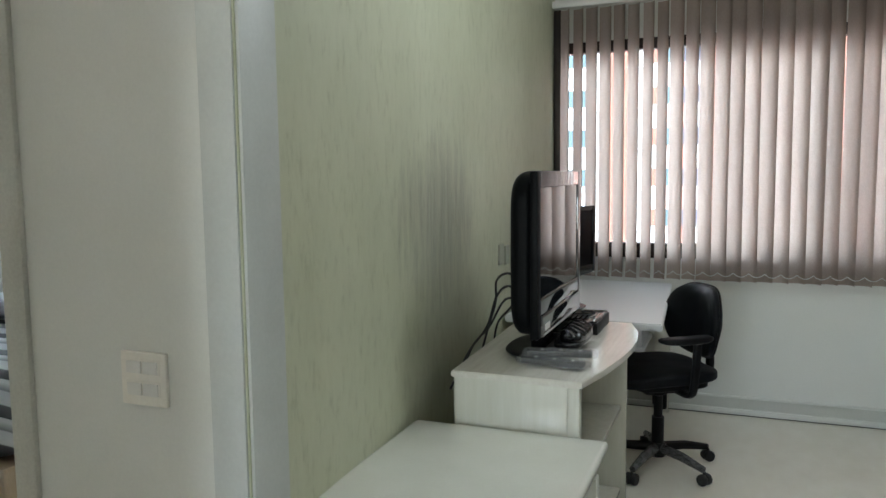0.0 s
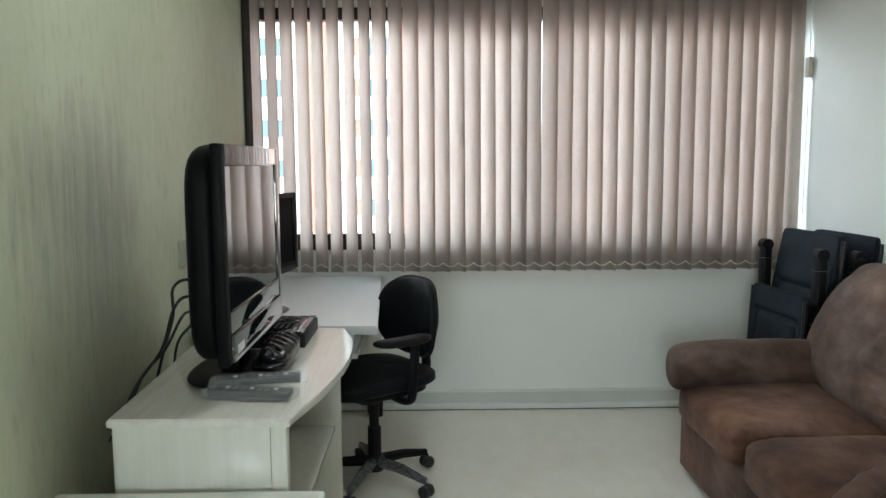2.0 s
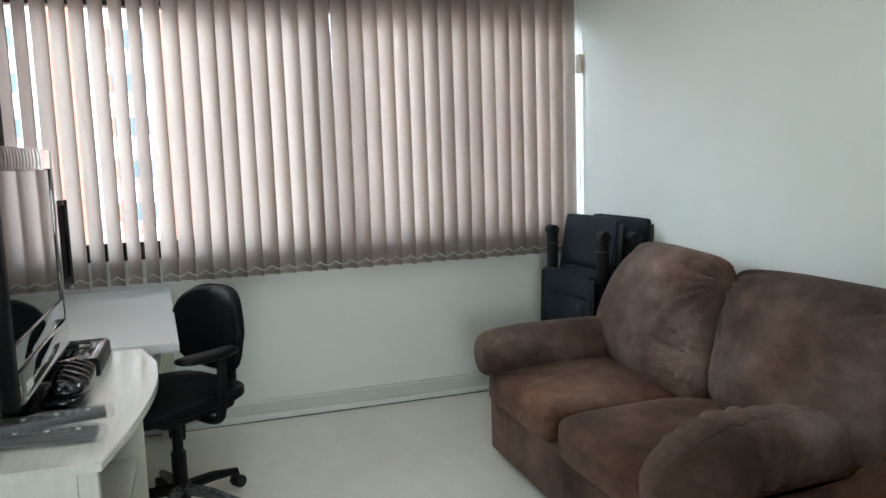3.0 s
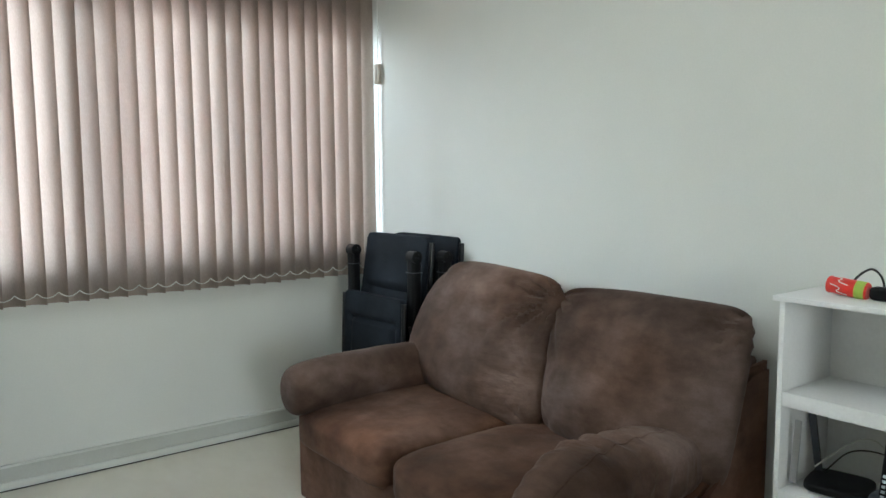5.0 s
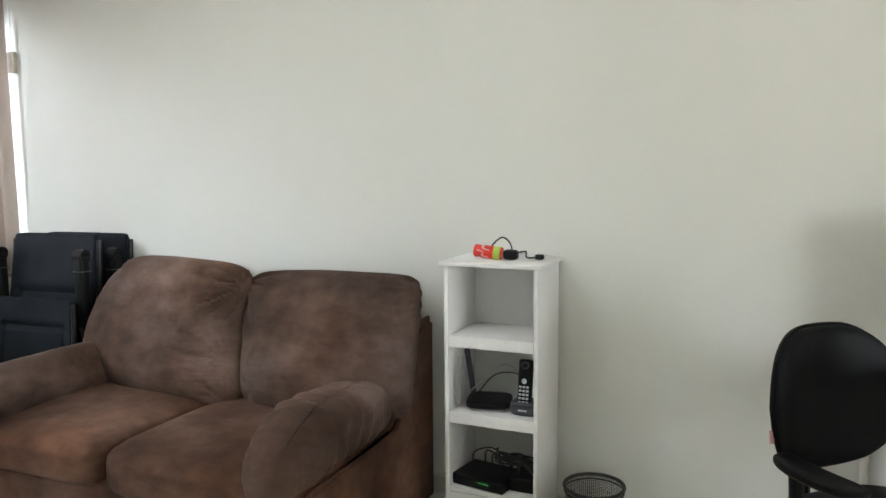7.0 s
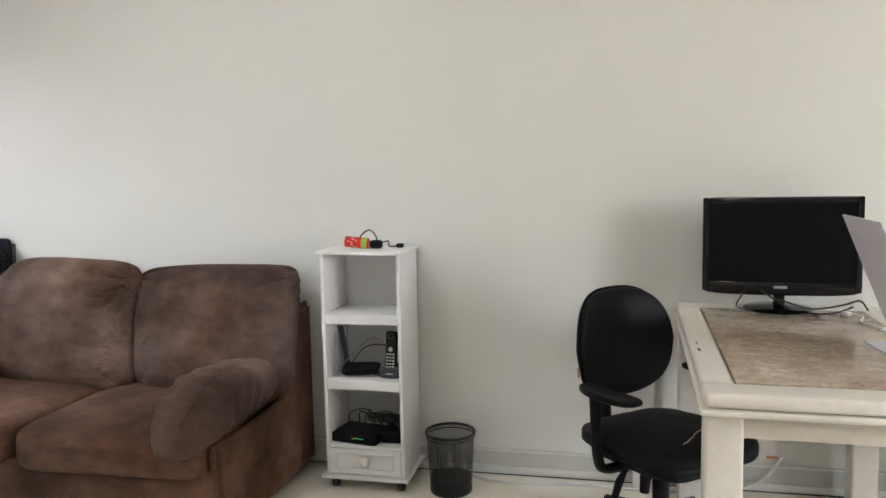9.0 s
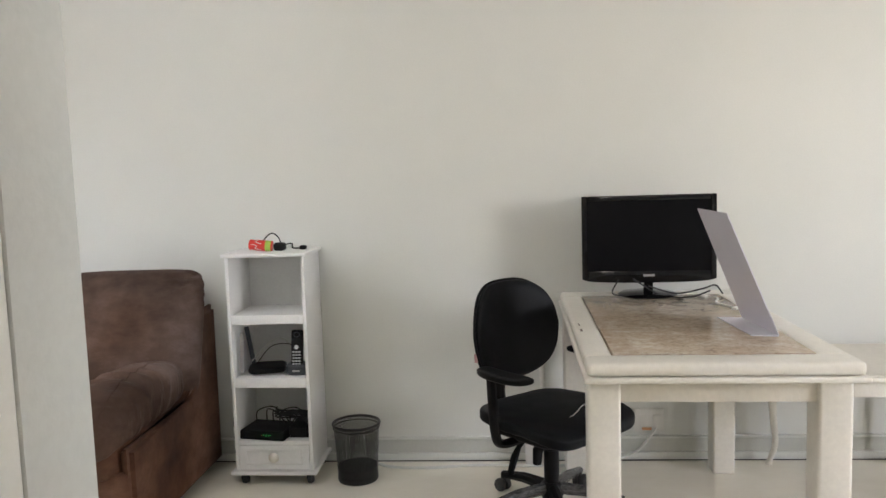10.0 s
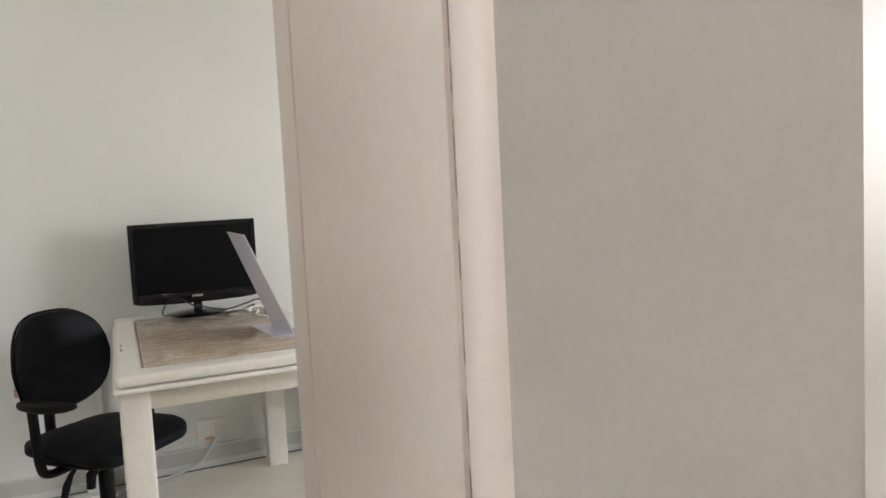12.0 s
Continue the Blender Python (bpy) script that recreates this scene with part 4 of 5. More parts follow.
    # arms: padded rolls that droop over the front
    for i, (yc, zt) in enumerate(((2.338, .560), (3.588, .580))):
        q = puff(.70, .270, .200, 44, 2.9, .005, 11, 4.5, (2.5, 1, 1)) if i == 0 else bolster(.640, .205, .212, 30, 6, .005, 12)
        for v in q.verts:
            t = max(0, (-v.co.x - .02) / .31)
            v.co.z -= (.075 if i == 0 else .012) * t * t
            if i == 0:
                # gathers at the elbow, either side of the seam
                near = max(0, 1 - abs(v.co.x + .02) / .27)
                ang = math.atan2(v.co.z, v.co.y)
                v.co.z += .0100 * math.sin(v.co.x * 88 + 2.4 * ang + 4 * noise.noise(v.co * 6)) * near * (.7 + noise.noise(v.co * 11)) * (1 if v.co.z > 0 else .3)
                v.co.y += .0060 * math.sin(v.co.x * 80 + 4 * noise.noise(v.co * 6)) * near * (1 if abs(v.co.y) > .06 else 0)
            else:
                v.co.z += .0022 * math.sin(v.co.x * 60 + v.co.y * 30) * max(0, (v.co.x - .12) / .2)
        q = moved(q, Matrix.Translation((1.500 if i == 0 else 1.455, yc, zt - .10)))
        line = []
        if i == 0:
            tree = BVHTree.FromBMesh(q)
            for k in range(25):
                hit = tree.ray_cast(Vector((1.785 - k * .0225, 2.320 - .0010 * k, 1)), Vector((0, 0, -1)))[0]
                if hit:
                    line.append(hit + Vector((0, 0, .0005)))
            for k in range(9):
                hit = tree.ray_cast(Vector((1.0, 2.296, (line[-1].z - .012) - k * .014)), Vector((1, 0, 0)))[0]
                if hit and hit.x < 1.4:
                    line.append(hit)
        arm = part("armrest", q, SUEDEARM if i == 0 else SUEDE, c)
        if line:
            part("seam", tube(line, .0032, 6), SUEDE, arm)


sofa()


# ---- folded garden chairs ----
def folding_chair(label):
    """A folded recliner that stands on its feet, seen from its seat side (-x)."""
    c = thing("folding_chair", 0, 0, 0, label, "chair", "folded garden chairs")

    def pad(y0, y1, z0, z1, x0, x1, rows, seed):
        q = puff(.034, y1 - y0, z1 - z0, 36, 30, .002, seed, 9)
        for v in q.verts:
            z = v.co.z / (z1 - z0) + .5
            dip = min(abs(z - r) for r in rows)
            if dip < .045 and abs(v.co.y) < (y1 - y0) * .44:
                v.co.x += .026 * (1 - dip / .045)
            inset = (y1 - y0) * .39
            if rows[0] < z < rows[1] or z < rows[0]:
                v.co.x += .012 * max(0, 1 - abs(abs(v.co.y) - inset) / .018)
            v.co.x += x0 + (x1 - x0) * z
        return moved(q, Matrix.Translation((0, (y0 + y1) / 2, (z0 + z1) / 2)))

    part("back_pad", pad(-.235, .235, .30, .985, -.05, .07, (.28, .62), 2), CANVAS, c)
    part("seat_pad", pad(-.225, .225, .28, .715, -.10, -.075, (.25, .72), 4), CANVAS, c)
    for s in (-1, 1):
        part("frame_tube", tube([(.02, s * .25, .0), (.03, s * .25, .5), (.07, s * .245, .96)], .0125, 10), STEEL, c)
        part("frame_tube", tube([(-.14, s * .238, .0), (-.10, s * .238, .35), (-.085, s * .238, .70)], .0115, 10), STEEL, c)
        arm = part("armrest", rb(-.054, s * .24 - .026, .58, -.006, s * .24 + .026, .905, .014, 3), PLASTIC, c)
        roll = lathe([(.015, -.020), (.015, -.026), (.028, -.026), (.028, .026), (.015, .026), (.015, .020)], 0, 0, 24)
        part("arm_curl", moved(roll, Matrix.Translation((-.030, s * .24, .903)) @ Matrix.Rotation(radians(90), 4, "X")), PLASTIC, arm)
        part("clip", rb(-.056, s * .24 - .028, .835, -.004, s * .24 + .028, .839, .001, 1), GREYP, arm)
        part("strut", tube([(-.07, s * .255, .60), (.02, s * .26, .30), (-.05, s * .255, .06)], .008, 8), STEEL, c)
    part("cross_bar", tube([(.02, -.25, .06), (.02, .25, .06)], .010, 8), STEEL, c)
    part("cross_bar", tube([(-.138, -.238, .05), (-.138, .238, .05)], .010, 8), STEEL, c)
    return c


fc = folding_chair("folded garden chair with charcoal padded canvas and black tube frame")
fc.matrix_basis = pose(1.845, 3.985, .012, 0, 0, 3)
copy_thing(fc, pose(1.984, 3.95, .006, 0, 0, 4))


# ---- shelf trolley ----
def trolley():
    c = thing("shelf_trolley", 1.92, 1.885, 0, "narrow white wooden shelf unit on black castors beside the sofa", "shelf")
    y0, y1, x0, x1 = 1.722, 2.048, 1.80, 2.058
    part("top", rb(x0 - .015, y0 - .012, .950, x1 + .005, y1 + .012, .964, .003), WHITE, c)
    for a in (y0, y1 - .014):
        part("side_panel", rb(x0, a, .062, x1, a + .014, .949, .0015), WHITE, c)
    part("back_panel", rb(x1 - .006, y0 + .015, .062, x1, y1 - .015, .949, 0), WHITE, c)
    for z0, z1 in ((.674, .712), (.410, .450)):
        part("shelf", rb(x0 + .001, y0 + .015, z0, x1 - .007, y1 - .015, z1, .002), WHITE, c)
    part("shelf", rb(x0 + .001, y0 + .015, .170, x1 - .007, y1 - .015, .184, .002), WHITE, c)
    d = part("drawer", join(rb(x0 - .004, y0 + .016, .066, x0 + .012, y1 - .016, .168, .002), rb(x0 + .013, y0 + .03, .07, x1 - .03, y1 - .03, .15, 0)), WHITE, c)
    part("drawer_moulding", join(rb(x0 - .008, y0 + .045, .083, x0 - .004, y1 - .045, .090, .001), rb(x0 - .008, y0 + .045, .146, x0 - .004, y1 - .045, .153, .001),
                                 rb(x0 - .008, y0 + .045, .091, x0 - .004, y0 + .052, .145, .001), rb(x0 - .008, y1 - .052, .091, x0 - .004, y1 - .045, .145, .001)), WHITE, d)
    k = lathe([(.016, 0), (.022, .006), (.018, .014), (.008, .020)], 0, 0, 16)
    part("knob", moved(k, Matrix.Translation((x0 - .004, (y0 + y1) / 2, .118)) @ Matrix.Rotation(radians(-90), 4, "Y")), CREAM, d, "cream flower-shaped knob")
    part("plinth", rb(x0 - .022, y0 - .016, .048, x1 + .008, y1 + .016, .061, .003), WHITE, c)
    for x in (x0 + .02, x1 - .03):
        for y in (y0 + .02, y1 - .03):
            w = part("castor", join(moved(lathe([(.010, -.012), (.021, -.010), (.023, 0), (.021, .010), (.010, .012)], 0, 0, 16), Matrix.Translation((x, y, .023)) @ Matrix.Rotation(radians(78), 4, "X")),
                                    rb(x - .013, y - .012, .028, x + .013, y + .012, .0475, .004)), RUBBER, c)


trolley()

router = thing("wifi_router", 1.90, 1.93, .450, "flat black wireless router with upright aerials on a shelf", "router")
r = puff(.15, .155, .028, 12, 4.5, 0)
part("case", moved(r, Matrix.Translation((1.905, 1.925, .470)) @ Matrix.Rotation(radians(12), 4, "Z")), PLASTIC, router)
part("base", moved(rb(-.06, -.06, 0, .06, .06, .008, .002), Matrix.Translation((1.905, 1.925, .4515)) @ Matrix.Rotation(radians(12), 4, "Z")), SILVER, router)
part("aerial", moved(rb(-.004, -.010, 0, .004, .010, .165, .003), Matrix.Translation((1.93, 1.992, .478)) @ Matrix.Rotation(radians(-9), 4, "X")), GREYP, router)
part("aerial", moved(rb(-.004, -.009, 0, .004, .009, .17, .003), Matrix.Translation((1.84, 2.015, .465)) @ Matrix.Rotation(radians(3), 4, "X")), SILVER, router)

phone = thing("cordless_phone", 1.87, 1.79, .450, "dark grey cordless telephone standing in its charging cradle", "telephone")
part("cradle", moved(puff(.08, .095, .05, 10, 4.5, 0), Matrix.Translation((1.875, 1.785, .474))), GREYP, phone)
part("cradle_badge", rb(1.833, 1.77, .468, 1.8355, 1.80, .474, .0005, 1), SILVER, phone)
hs = part("handset", moved(rb(-.012, -.024, -.07, .012, .024, .09, .010, 3), Matrix.Translation((1.868, 1.785, .545)) @ Matrix.Rotation(radians(12), 4, "Y")), PLASTIC, phone)
KEYM = surface("pale_keys", (.55, .57, .58), (.62, .64, .65), .4, 9, bump=0)
mh = Matrix.Translation((1.868, 1.785, .545)) @ Matrix.Rotation(radians(12), 4, "Y")
for i in range(3):
    for j in range(5):
        part("key", moved(rb(-.0145, -.017 + i * .0125, -.055 + j * .0125, -.0122, -.008 + i * .0125, -.048 + j * .0125, .0008, 1), mh), KEYM, hs)
part("earpiece_ring", moved(tube([(-.013, .012 * math.cos(a), .07 + .010 * math.sin(a)) for a in [2 * math.pi * k / 16 for k in range(16)]], .002, 6, True), mh), GREYP, hs)
part("navigation_key", moved(lathe([(.008, 0), (.009, .002), (.006, .003)], 0, 0, 16), mh @ Matrix.Translation((-.0122, 0, .018)) @ Matrix.Rotation(radians(-90), 4, "Y")), KEYM, hs)

modem = thing("modem", 1.87, 1.95, .184, "flat black modem with a row of small lit lamps", "modem")
part("case", moved(rb(-.075, -.10, 0, .075, .10, .038, .006, 3), Matrix.Translation((1.885, 1.925, .1855)) @ Matrix.Rotation(radians(-10), 4, "Z")), PLASTIC, modem)
part("foot", rb(1.84, 1.86, .1842, 1.93, 2.0, .1853, 0), RUBBER, modem)
mm = Matrix.Translation((1.885, 1.925, .1855)) @ Matrix.Rotation(radians(-10), 4, "Z")
for i in range(5):
    part("status_lamp", moved(rb(-.0765, -.045 + i * .011, .022, -.0755, -.0425 + i * .011, .0238, 0), mm), LEDO if i == 4 else LEDG, modem)
adapter = solo("power_adapter", rb(1.84, 1.745, .185, 1.97, 1.83, .232, .008, 3), PLASTIC, "black power adapter beside the modem on the bottom shelf", "power adapter")
rng = random.Random(11)
for i in range(6):
    y, x = 1.98 - i * .035, 1.86 + rng.uniform(0, .06)
    top = .30 - .04 * (i % 3)
    cable("cable", [(x, y, .235), (x - .01, y - .01, .29), (x + .02, y - .05 - rng.uniform(0, .02), top), (x + .05, max(1.765, y - .10), .26), (x + .06, max(1.76, y - .13), .205)], .0028, RUBBER, "black cable looped above the modem")
for i in range(3):
    pts = []
    for k in range(26):
        a = k * .52
        pts.append((1.93 + .035 * math.sin(a * .9 + i), 1.83 + .075 * math.cos(a) + .006 * i, .243 + .004 * i + .0012 * k))
    cable("cable_coil", pts, .0028, RUBBER, "coiled black cable lying on the power adapter", n=3)
cable("cable", [(1.93, 1.98, .48), (1.95, 1.92, .55), (1.99, 1.85, .55), (2.02, 1.81, .50)], .0022, RUBBER, "thin black cable behind the router")
cable("cable", [(1.90, 1.99, .50), (1.99, 1.93, .565), (2.03, 1.88, .56), (2.01, 1.80, .47)], .0022, CABLEW, "thin pale cable behind the router")

can = thing("red_can", 1.93, 1.94, .964, "red and green printed can lying on the shelf unit", "can")
cm = Matrix.Translation((1.90, 1.91, .987)) @ Matrix.Rotation(radians(96), 4, "X") @ Matrix.Rotation(radians(4), 4, "Y")
part("body", moved(lathe([(.020, -.062), (.0225, -.058), (.0225, .030), (.020, .034)], 0, 0, 24), cm), RED, can)
part("green_band", moved(lathe([(.0229, .006), (.0229, .029)], 0, 0, 24), cm), LIME, can)
for a in (.6, 1.7, 2.9, 4.1, 5.2):
    pts = [cm @ Vector((.0230 * math.cos(a + k * .13), .0230 * math.sin(a + k * .13), -.05 + .012 * math.sin(k * .8) + k * .005)) for k in range(9)]
    part("white_scroll", tube(pts, .0012, 5), WPLAST, can)
plug = thing("earphone_cable", 1.91, 1.86, .964, "black cable with plug heads lying beside the red can", "cable")
part("connector", moved(puff(.034, .05, .034, 8, 4, 0), Matrix.Translation((1.90, 1.845, .982))), PLASTIC, plug)
part("connector", moved(puff(.02, .03, .018, 8, 4, 0), Matrix.Translation((1.93, 1.755, .974))), PLASTIC, plug)
part("cord", tube(curve([(1.91, 1.84, .985), (1.93, 1.86, 1.02), (1.94, 1.89, 1.035), (1.93, 1.92, 1.01), (1.92, 1.93, .975)], 8), .003, 6), RUBBER, plug)
part("cord", tube(curve([(1.90, 1.83, .988), (1.92, 1.80, .992), (1.90, 1.79, .975), (1.93, 1.76, .972)], 8), .003, 6), RUBBER, plug)


# ---- waste basket ----
def basket():
    cx, cy = 1.865, 1.55
    c = thing("waste_basket", cx, cy, 0, "black wire mesh waste basket standing on the floor by the wall", "waste basket")
    part("base", lathe([(.082, 0), (.084, .004), (.084, .02), (.078, .024)], cx, cy, 32), WIRE, c)
    part("rim", join(tube([(cx + .096 * math.cos(a), cy + .096 * math.sin(a), .240) for a in [2 * math.pi * k / 40 for k in range(40)]], .006, 8, True),
                     tube([(cx + .0955 * math.cos(a), cy + .0955 * math.sin(a), .224) for a in [2 * math.pi * k / 40 for k in range(40)]], .003, 6, True)), WIRE, c)
    bm = bmesh.new()
    n, w = 84, .0010

    def strip(a, b, side):
        va = [bm.verts.new(p) for p in (a - side, a + side, b + side, b - side)]
        bm.faces.new(va)

    for i in range(n):
        a = 2 * math.pi * i / n
        d = Vector((math.cos(a), math.sin(a), 0))
        t = Vector((-d.y, d.x, 0)) * w
        strip(Vector((cx, cy, .02)) + d * .083, Vector((cx, cy, .26)) + d * .0955 - Vector((0, 0, .022)), t)
    for k in range(43):
        z = .022 + k * .005
        r = .083 + (.0955 - .083) * (z - .02) / .24
        for i in range(36):
            a, b = 2 * math.pi * i / 36, 2 * math.pi * (i + 1) / 36
            strip(Vector((cx + r * math.cos(a), cy + r * math.sin(a), z)), Vector((cx + r * math.cos(b), cy + r * math.sin(b), z)), Vector((0, 0, w * .8)))
    part("wire_mesh", bm, WIRE, c, smooth=False)
    # added dark cup, standing in for the shade low inside the mesh
    part("bottom_shade", lathe([(.080, .0245), (.0805, .06), (.0785, .0605)], cx, cy, 32), RUBBER, c, "black cup added as shade in the basket's foot")


basket()


# ---- marble-topped table ----
def dining_table():
    c = thing("dining_table", 1.43, .345, 0, "cream lacquered table with brown marble inset and square legs", "table")
    x0, x1, y0, y1 = .785, 2.03, .006, .728
    mx0, mx1, my0, my1 = .900, 1.900, .102, .638
    # moulded edge: a fat half-round over a thinner lip
    frame = []
    for a in ((x0 + .008, y0 + .008, mx0 - .001, y1 - .008), (mx1 + .001, y0 + .008, x1 - .008, y1 - .008)):
        frame.append(rb(a[0], a[1], .712, a[2], a[3], .748, .0165, 4))
    for a in ((mx0 - .004, y0 + .008, mx1 + .004, my0 - .001), (mx0 - .004, my1 + .001, mx1 + .004, y1 - .008)):
        frame.append(rb(a[0], a[1], .7125, a[2], a[3], .7475, .0160, 4))
    part("top_frame", join(*frame), CREAM, c)
    part("edge_lip", join(rb(x0, y0, .696, x1, y1, .711, .006, 3)), CREAM, c)
    part("marble_inset", rb(mx0, my0, .7115, mx1, my1, .7485, .001), MARBLE, c, "polished brown marble slab with wavy veins")
    # aprons in a darker cream than the frame and the legs
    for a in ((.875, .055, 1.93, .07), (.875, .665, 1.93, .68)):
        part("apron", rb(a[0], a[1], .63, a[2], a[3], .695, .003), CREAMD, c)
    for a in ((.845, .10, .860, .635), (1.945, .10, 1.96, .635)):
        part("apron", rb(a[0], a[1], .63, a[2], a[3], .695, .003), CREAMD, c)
    for x in (.832, 1.905):
        for y in (.030, .627):
            part("leg", join(rb(x, y, .0, x + .088, y + .088, .695, .010, 3), rb(x + .008, y + .008, .0005, x + .08, y + .08, .001, 0)), CREAM, c)
    part("scratch", rb(1.21, .694, .7482, 1.245, .701, .7487, 0), surface("bare_dark_wood", (.10, .07, .06), (.2, .15, .12), .7, 60), c, "dark chip in the paint")
    part("scratch", rb(1.30, .696, .7482, 1.335, .700, .7487, 0), bpy.data.materials["bare_dark_wood"], c, "dark chip in the paint")
    c.rotation_euler[2] = radians(-1.5)
    shifted(c, 0, -.020)


dining_table()


def sign_holder():
    c = thing("acrylic_stand", 1.33, .15, .75, "white bent acrylic display stand on the marble table top", "display stand")
    part("foot", prism([(1.093, .123), (1.383, .137), (1.395, .213), (1.108, .194)], .7495, .7525), PAPERW, c)
    a, b = Vector((1.093, .123, .7527)), Vector((1.383, .137, .7527))
    up1, up2 = Vector((1.110, .269, 1.116)), Vector((1.400, .279, 1.118))
    nrm = (b - a).cross(up1 - a).normalized() * .003
    bm = bmesh.new()
    vs = [bm.verts.new(p) for p in (a, b, up2, up1, a + nrm, b + nrm, up2 + nrm, up1 + nrm)]
    for f in ((0, 1, 2, 3), (7, 6, 5, 4), (0, 4, 5, 1), (1, 5, 6, 2), (2, 6, 7, 3), (3, 7, 4, 0)):
        bm.faces.new([vs[i] for i in f])
    bmesh.ops.recalc_face_normals(bm, faces=bm.faces)
    part("panel", bm, PAPERW, c, smooth=False)


sign_holder()
cable("monitor_cable", [(1.80, .36, .80), (1.83, .25, .765), (1.80, .16, .785), (1.86, .09, .79), (1.90, .05, .75)], .0035, RUBBER, "black cable behind the monitor on the marble table")
cable("monitor_cable", [(1.80, .42, .83), (1.84, .30, .755), (1.79, .20, .757), (1.84, .12, .770), (1.93, .10, .754)], .0035, RUBBER, "black cable behind the monitor on the marble table")
cable("monitor_cable", [(1.78, .48, .83), (1.80, .50, .775), (1.84, .44, .756)], .0028, RUBBER, "thin black cable under the monitor")
cable("white_cable", [(1.80, .14, .757), (1.74, .115, .757), (1.66, .14, .754), (1.56, .10, .753), (1.60, .075, .753)], .004, CABLEW, "white cable with a small plug on the marble table")
solo("white_connector", moved(rb(-.02, -.012, 0, .02, .012, .014, .003), Matrix.Translation((1.80, .15, .7495)) @ Matrix.Rotation(radians(25), 4, "Z")), WPLAST, "small white connector on the marble table", "connector")
solo("white_connector", moved(rb(-.022, -.009, 0, .022, .009, .008, .002), Matrix.Translation((1.55, .105, .7495)) @ Matrix.Rotation(radians(-35), 4, "Z")), WPLAST, "small white plug near the display stand", "connector")


# ---- small cabriole table ----
def cabriole_table():
    c = thing("side_table", 1.85, -.46, 0, "small cream side table with slender curved legs by the wall", "table")
    x0, x1, y0, y1 = 1.515, 2.045, -.735, -.135
    part("tabletop", rb(x0, y0, .484, x1, y1, .505, .009, 3), CREAM, c)
    part("inset", rb(x0 + .022, y0 + .022, .5052, x1 - .022, y1 - .022, .5062, 0), CREAMD, c)
    for a in ((x0 + .03, y0 + .03, x0 + .042, y1 - .03), (x1 - .042, y0 + .03, x1 - .03, y1 - .03), (x0 + .05, y0 + .03, x1 - .05, y0 + .042), (x0 + .05, y1 - .042, x1 - .05, y1 - .03)):
        part("apron", rb(a[0], a[1], .425, a[2], a[3], .483, .003), CREAM, c)
    for x, sx in ((x0 + .045, -1), (x1 - .045, 1)):
        for y, sy in ((y0 + .045, -1), (y1 - .045, 1)):
            pts = [(x - sx * .004, y - sy * .004, .483), (x, y, .38), (x - sx * .004, y - sy * .006, .22), (x - sx * .010, y - sy * .014, .10), (x, y, .03), (x + sx * .008, y + sy * .008, 0.0)]
            line = curve(pts, 5)
            rad = [.021 - .010 * min(1, i / 18) + (.004 if i > 22 else 0) for i in range(len(line))]
            part("leg", tube(line, rad, 10), CREAM, c)


cabriole_table()

# ---- wall fittings, wires ----
sw = thing("light_switch", -.89, 1.238, .95, "cream square switch plate with four rockers on the corridor wall", "switch", kind="structure")
part("plate", rb(-.948, 1.229, .890, -.832, 1.2395, 1.002, .003), CREAM, sw)
for z in (.958, .912):
    part("rocker_surround", rb(-.934, 1.2275, z - .002, -.846, 1.2288, z + .030, .001), CREAM, sw)
    for i in range(2):
        part("rocker", rb(-.930 + i * .042, 1.2245, z, -.892 + i * .042, 1.2272, z + .026, .002), WPLAST, sw)
out = thing("wall_socket", 2.07, .31, .17, "white double socket plate low on the wall under the table", "socket", kind="structure")
part("plate", rb(2.066, .245, .125, 2.0745, .375, .225, .003), WPLAST, out)
for y in (.275, .335):
    part("socket_face", rb(2.062, y - .02, .150, 2.0658, y + .02, .200, .002), WPLAST, out)
part("label_strip", rb(2.0615, .30, .132, 2.0655, .34, .143, 0), surface("orange_label", (.55, .28, .12), (.6, .32, .15), .5, 9), out)
box = thing("wall_socket", -.15, 4.50, .38, "white socket plate on the low wall under the desk", "socket", kind="structure")
part("plate", rb(-.185, 4.497, .33, -.115, 4.5046, .43, .003), WPLAST, box)
part("socket_face", rb(-.170, 4.4935, .350, -.130, 4.4966, .410, .002), WPLAST, box)
box = thing("wall_socket", 2.07, 2.2, .2, "white socket on the wall between the sofa and the shelf unit", "socket", kind="structure")
part("plate", rb(2.066, 2.10, .22, 2.0745, 2.16, .33, .003), WPLAST, box)
cable("power_cable", [(2.05, 2.12, .25), (2.02, 2.13, .2), (2.03, 2.125, .12), (2.0, 2.12, .06), (1.98, 2.09, .03)], .0035, RUBBER, "black cable between the sofa and the shelf unit")
cable("extension_cable", [(2.062, 1.70, .115), (2.03, 1.60, .085), (1.99, 1.48, .012), (1.96, 1.30, .006), (1.99, 1.05, .006), (1.98, .82, .007), (2.0, .55, .007), (2.035, .38, .04), (2.058, .28, .14)], .006, CABLEW, "white cable running along the floor by the wall")
solo("floor_box", rb(1.985, .755, 0, 2.045, .845, .115, .006), WPLAST, "small white box standing on the floor by the wall", "box")
solo("skirting_pipe", tube([(2.058, .765, .116), (2.058, .765, .66)], .012, 10), WPLAST, "white plastic cable duct going up the wall", "cable duct")

hook = thing("wall_handset", -.66, .49, 1.10, "rounded white plastic handset hanging beside the door frame", "handset")
part("body", moved(puff(.05, .110, .060, 14, 2.6, 0), Matrix.Translation((-.660, .470, 1.068)) @ Matrix.Rotation(radians(-20), 4, "X")), WPLAST, hook)
part("wall_bracket", rb(-.704, .435, 1.03, -.667, .485, 1.11, .006), WPLAST, hook)

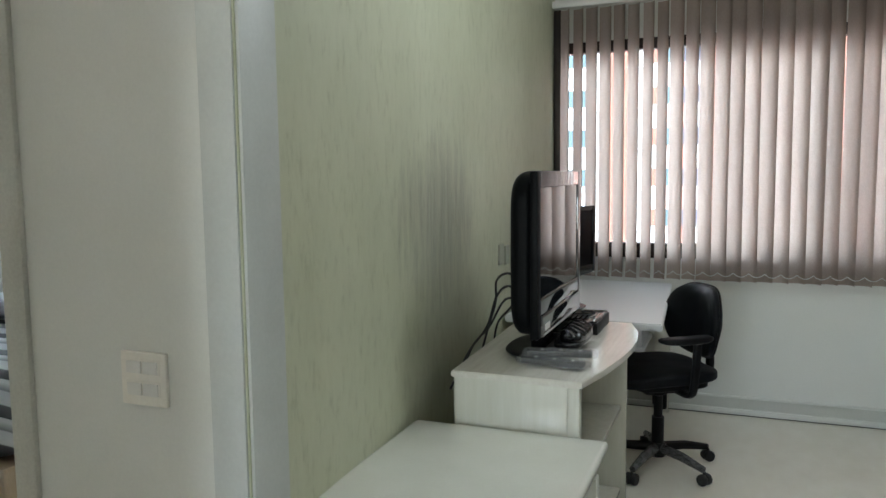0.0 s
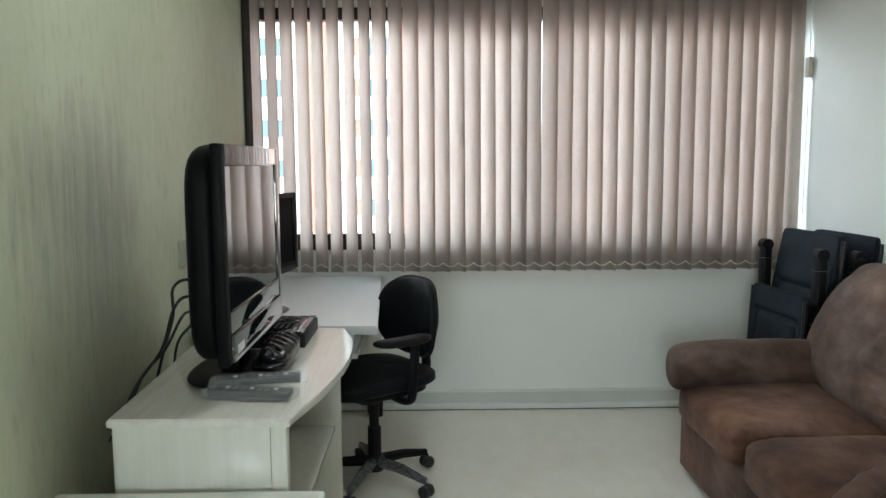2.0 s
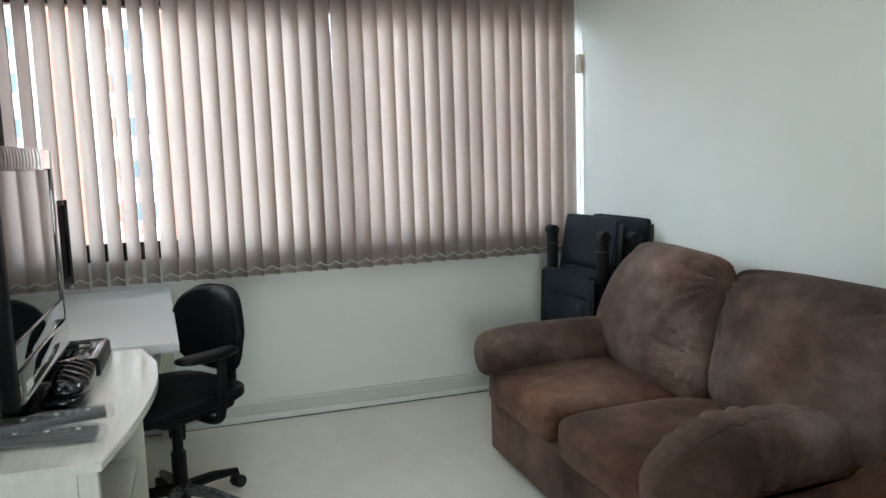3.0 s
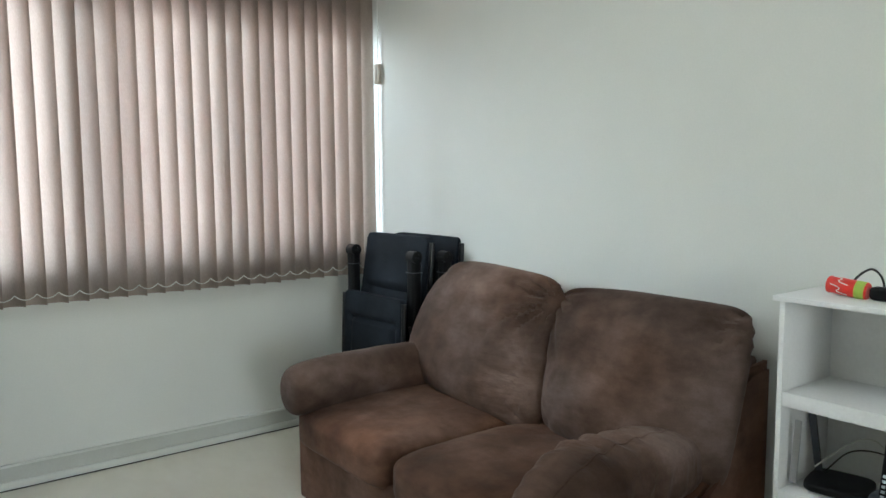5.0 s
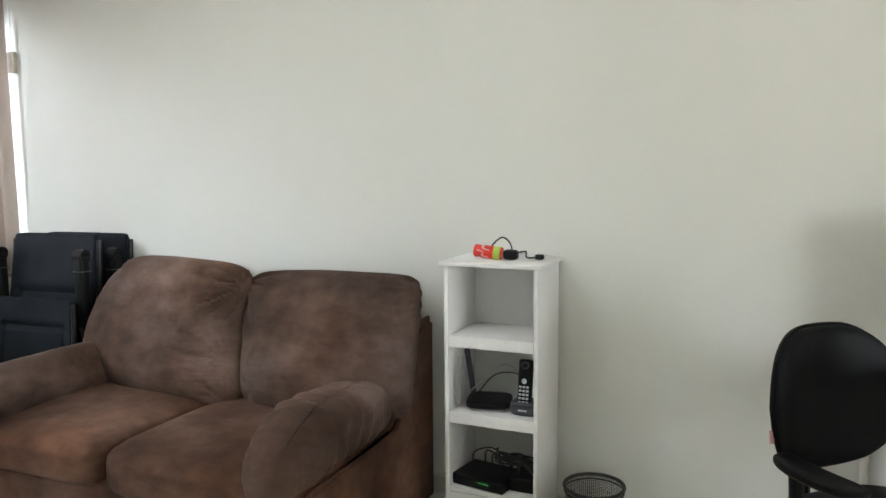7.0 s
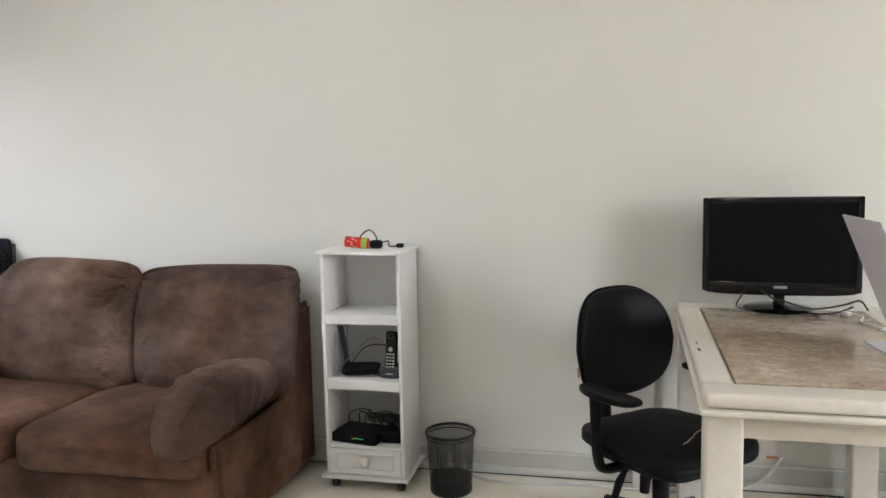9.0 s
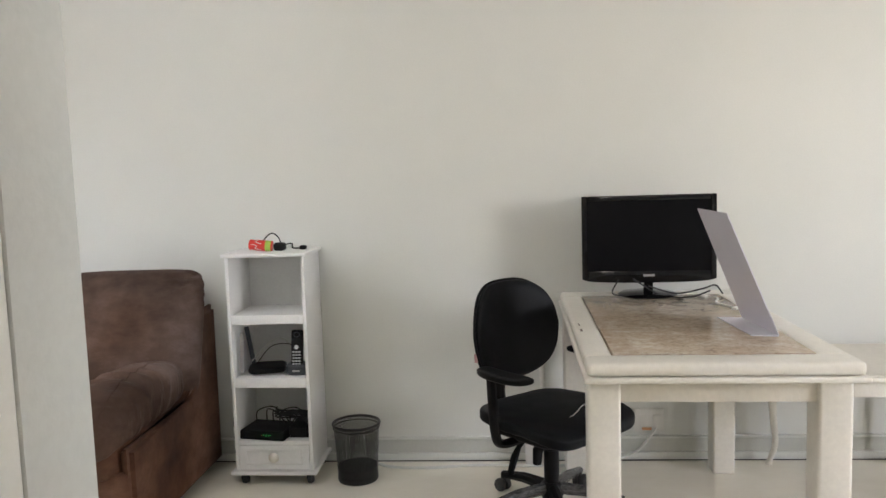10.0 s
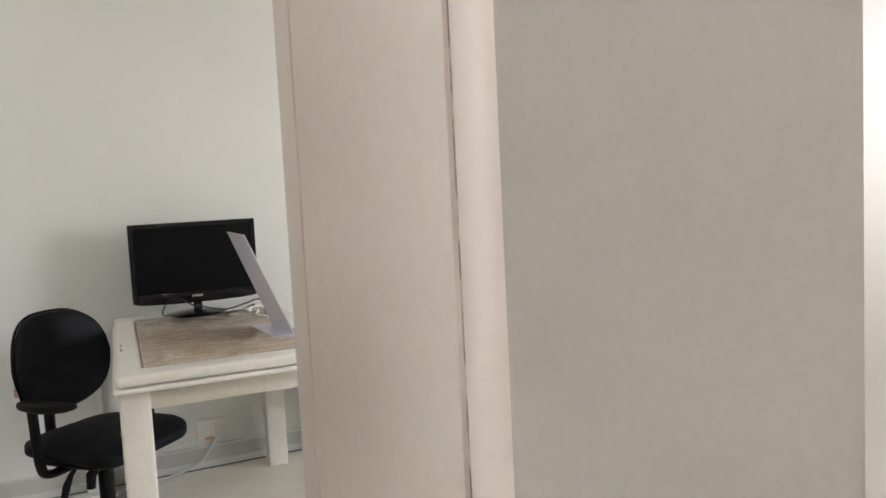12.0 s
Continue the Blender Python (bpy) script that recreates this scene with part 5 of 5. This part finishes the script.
# ---- lamps added for the two fill lights (unseen, above the view) ----
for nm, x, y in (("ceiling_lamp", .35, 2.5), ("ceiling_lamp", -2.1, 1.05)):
    l = thing(nm, x, y, H, "unseen round white opal ceiling lamp, added for the fill light", "lamp")
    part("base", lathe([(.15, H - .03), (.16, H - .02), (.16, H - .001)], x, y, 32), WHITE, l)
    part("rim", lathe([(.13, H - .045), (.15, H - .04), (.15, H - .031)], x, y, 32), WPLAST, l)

# ---- bedroom through the left opening ----
bed = thing("bed", -3.2, 3.0, 0, "bed with black and white striped cover and folded sheet", "bed")
part("bed_base", rb(-4.0, 2.05, .04, -2.40, 4.0, .24, .02), WOODF, bed)
mt = puff(1.66, 2.02, .38, 14, 9, .01, 3, 3)
part("cover", moved(mt, Matrix.Translation((-3.17, 3.02, .43))), STRIPES, bed)
part("folded_sheet", moved(puff(1.2, .9, .12, 14, 6, .012, 8, 5), Matrix.Translation((-3.1, 3.3, .68))), BLANKET0, bed)
part("headboard", rb(-4.0, 4.02, 0, -2.40, 4.07, .98, .01), WOODF, bed)
for x in (-3.95, -2.5):
    part("foot", rb(x, 2.1, 0, x + .06, 2.16, .04, 0), WOODF, bed)
fixed("window_sill_bedroom", rb(-4.0, 4.44, .98, -2.0, 4.66, 1.0, .003), WHITE)
CURT = surface("thin_white_curtain", (.78, .80, .82), (.84, .86, .88), .8, 5, (20, 1, 1), 100, .2, grime=.03)
bm = bmesh.new()
rows = [[bm.verts.new((-4.0 + i * .025, 4.36 + .02 * math.sin(i * .9), z)) for i in range(81)] for z in (1.06, 2.3)]
for i in range(80):
    bm.faces.new((rows[0][i], rows[0][i + 1], rows[1][i + 1], rows[1][i]))
bmesh.ops.solidify(bm, geom=list(bm.faces), thickness=.002)
cur = thing("curtain", -3.0, 4.36, 2.3, "thin white curtain in front of the bedroom window", "curtain")
part("cloth", bm, CURT, cur)
part("curtain_rail", rb(-4.05, 4.35, 2.301, -1.95, 4.498, 2.33, .003), WPLAST, cur)

# ---- far room beyond the corridor wall ----
lamw = surface("lavender_white_wall", (.62, .64, .72), (.66, .68, .76), .6, 2, bump=.08, grime=.03)
fixed("wall_far_room", rb(1.3, -3.478, 0, 1.42, -1.9, H, 0), lamw)
board = thing("sideboard", 1.0, -2.7, 0, "low pale sideboard with a thick white quilt folded on it", "sideboard")
part("body", rb(.74, -3.3, .20, 1.28, -2.02, .49, .01), CREAMD, board)
# brown plinth, darker upper body: shade under body and quilt put into colour
part("plinth", rb(.80, -3.28, 0, 1.26, -2.05, .199, .003), WOODF, board)
part("shaded_upper_body", rb(.80, -3.29, .491, 1.28, -2.03, .70, .004), BEIGE, board)
quilt = solo("folded_quilt", moved(puff(.60, 1.32, .20, 14, 5, .008, 4, 4), Matrix.Translation((1.0, -2.66, .80))), BLANKET0, "thick white folded quilt on the sideboard", "quilt")
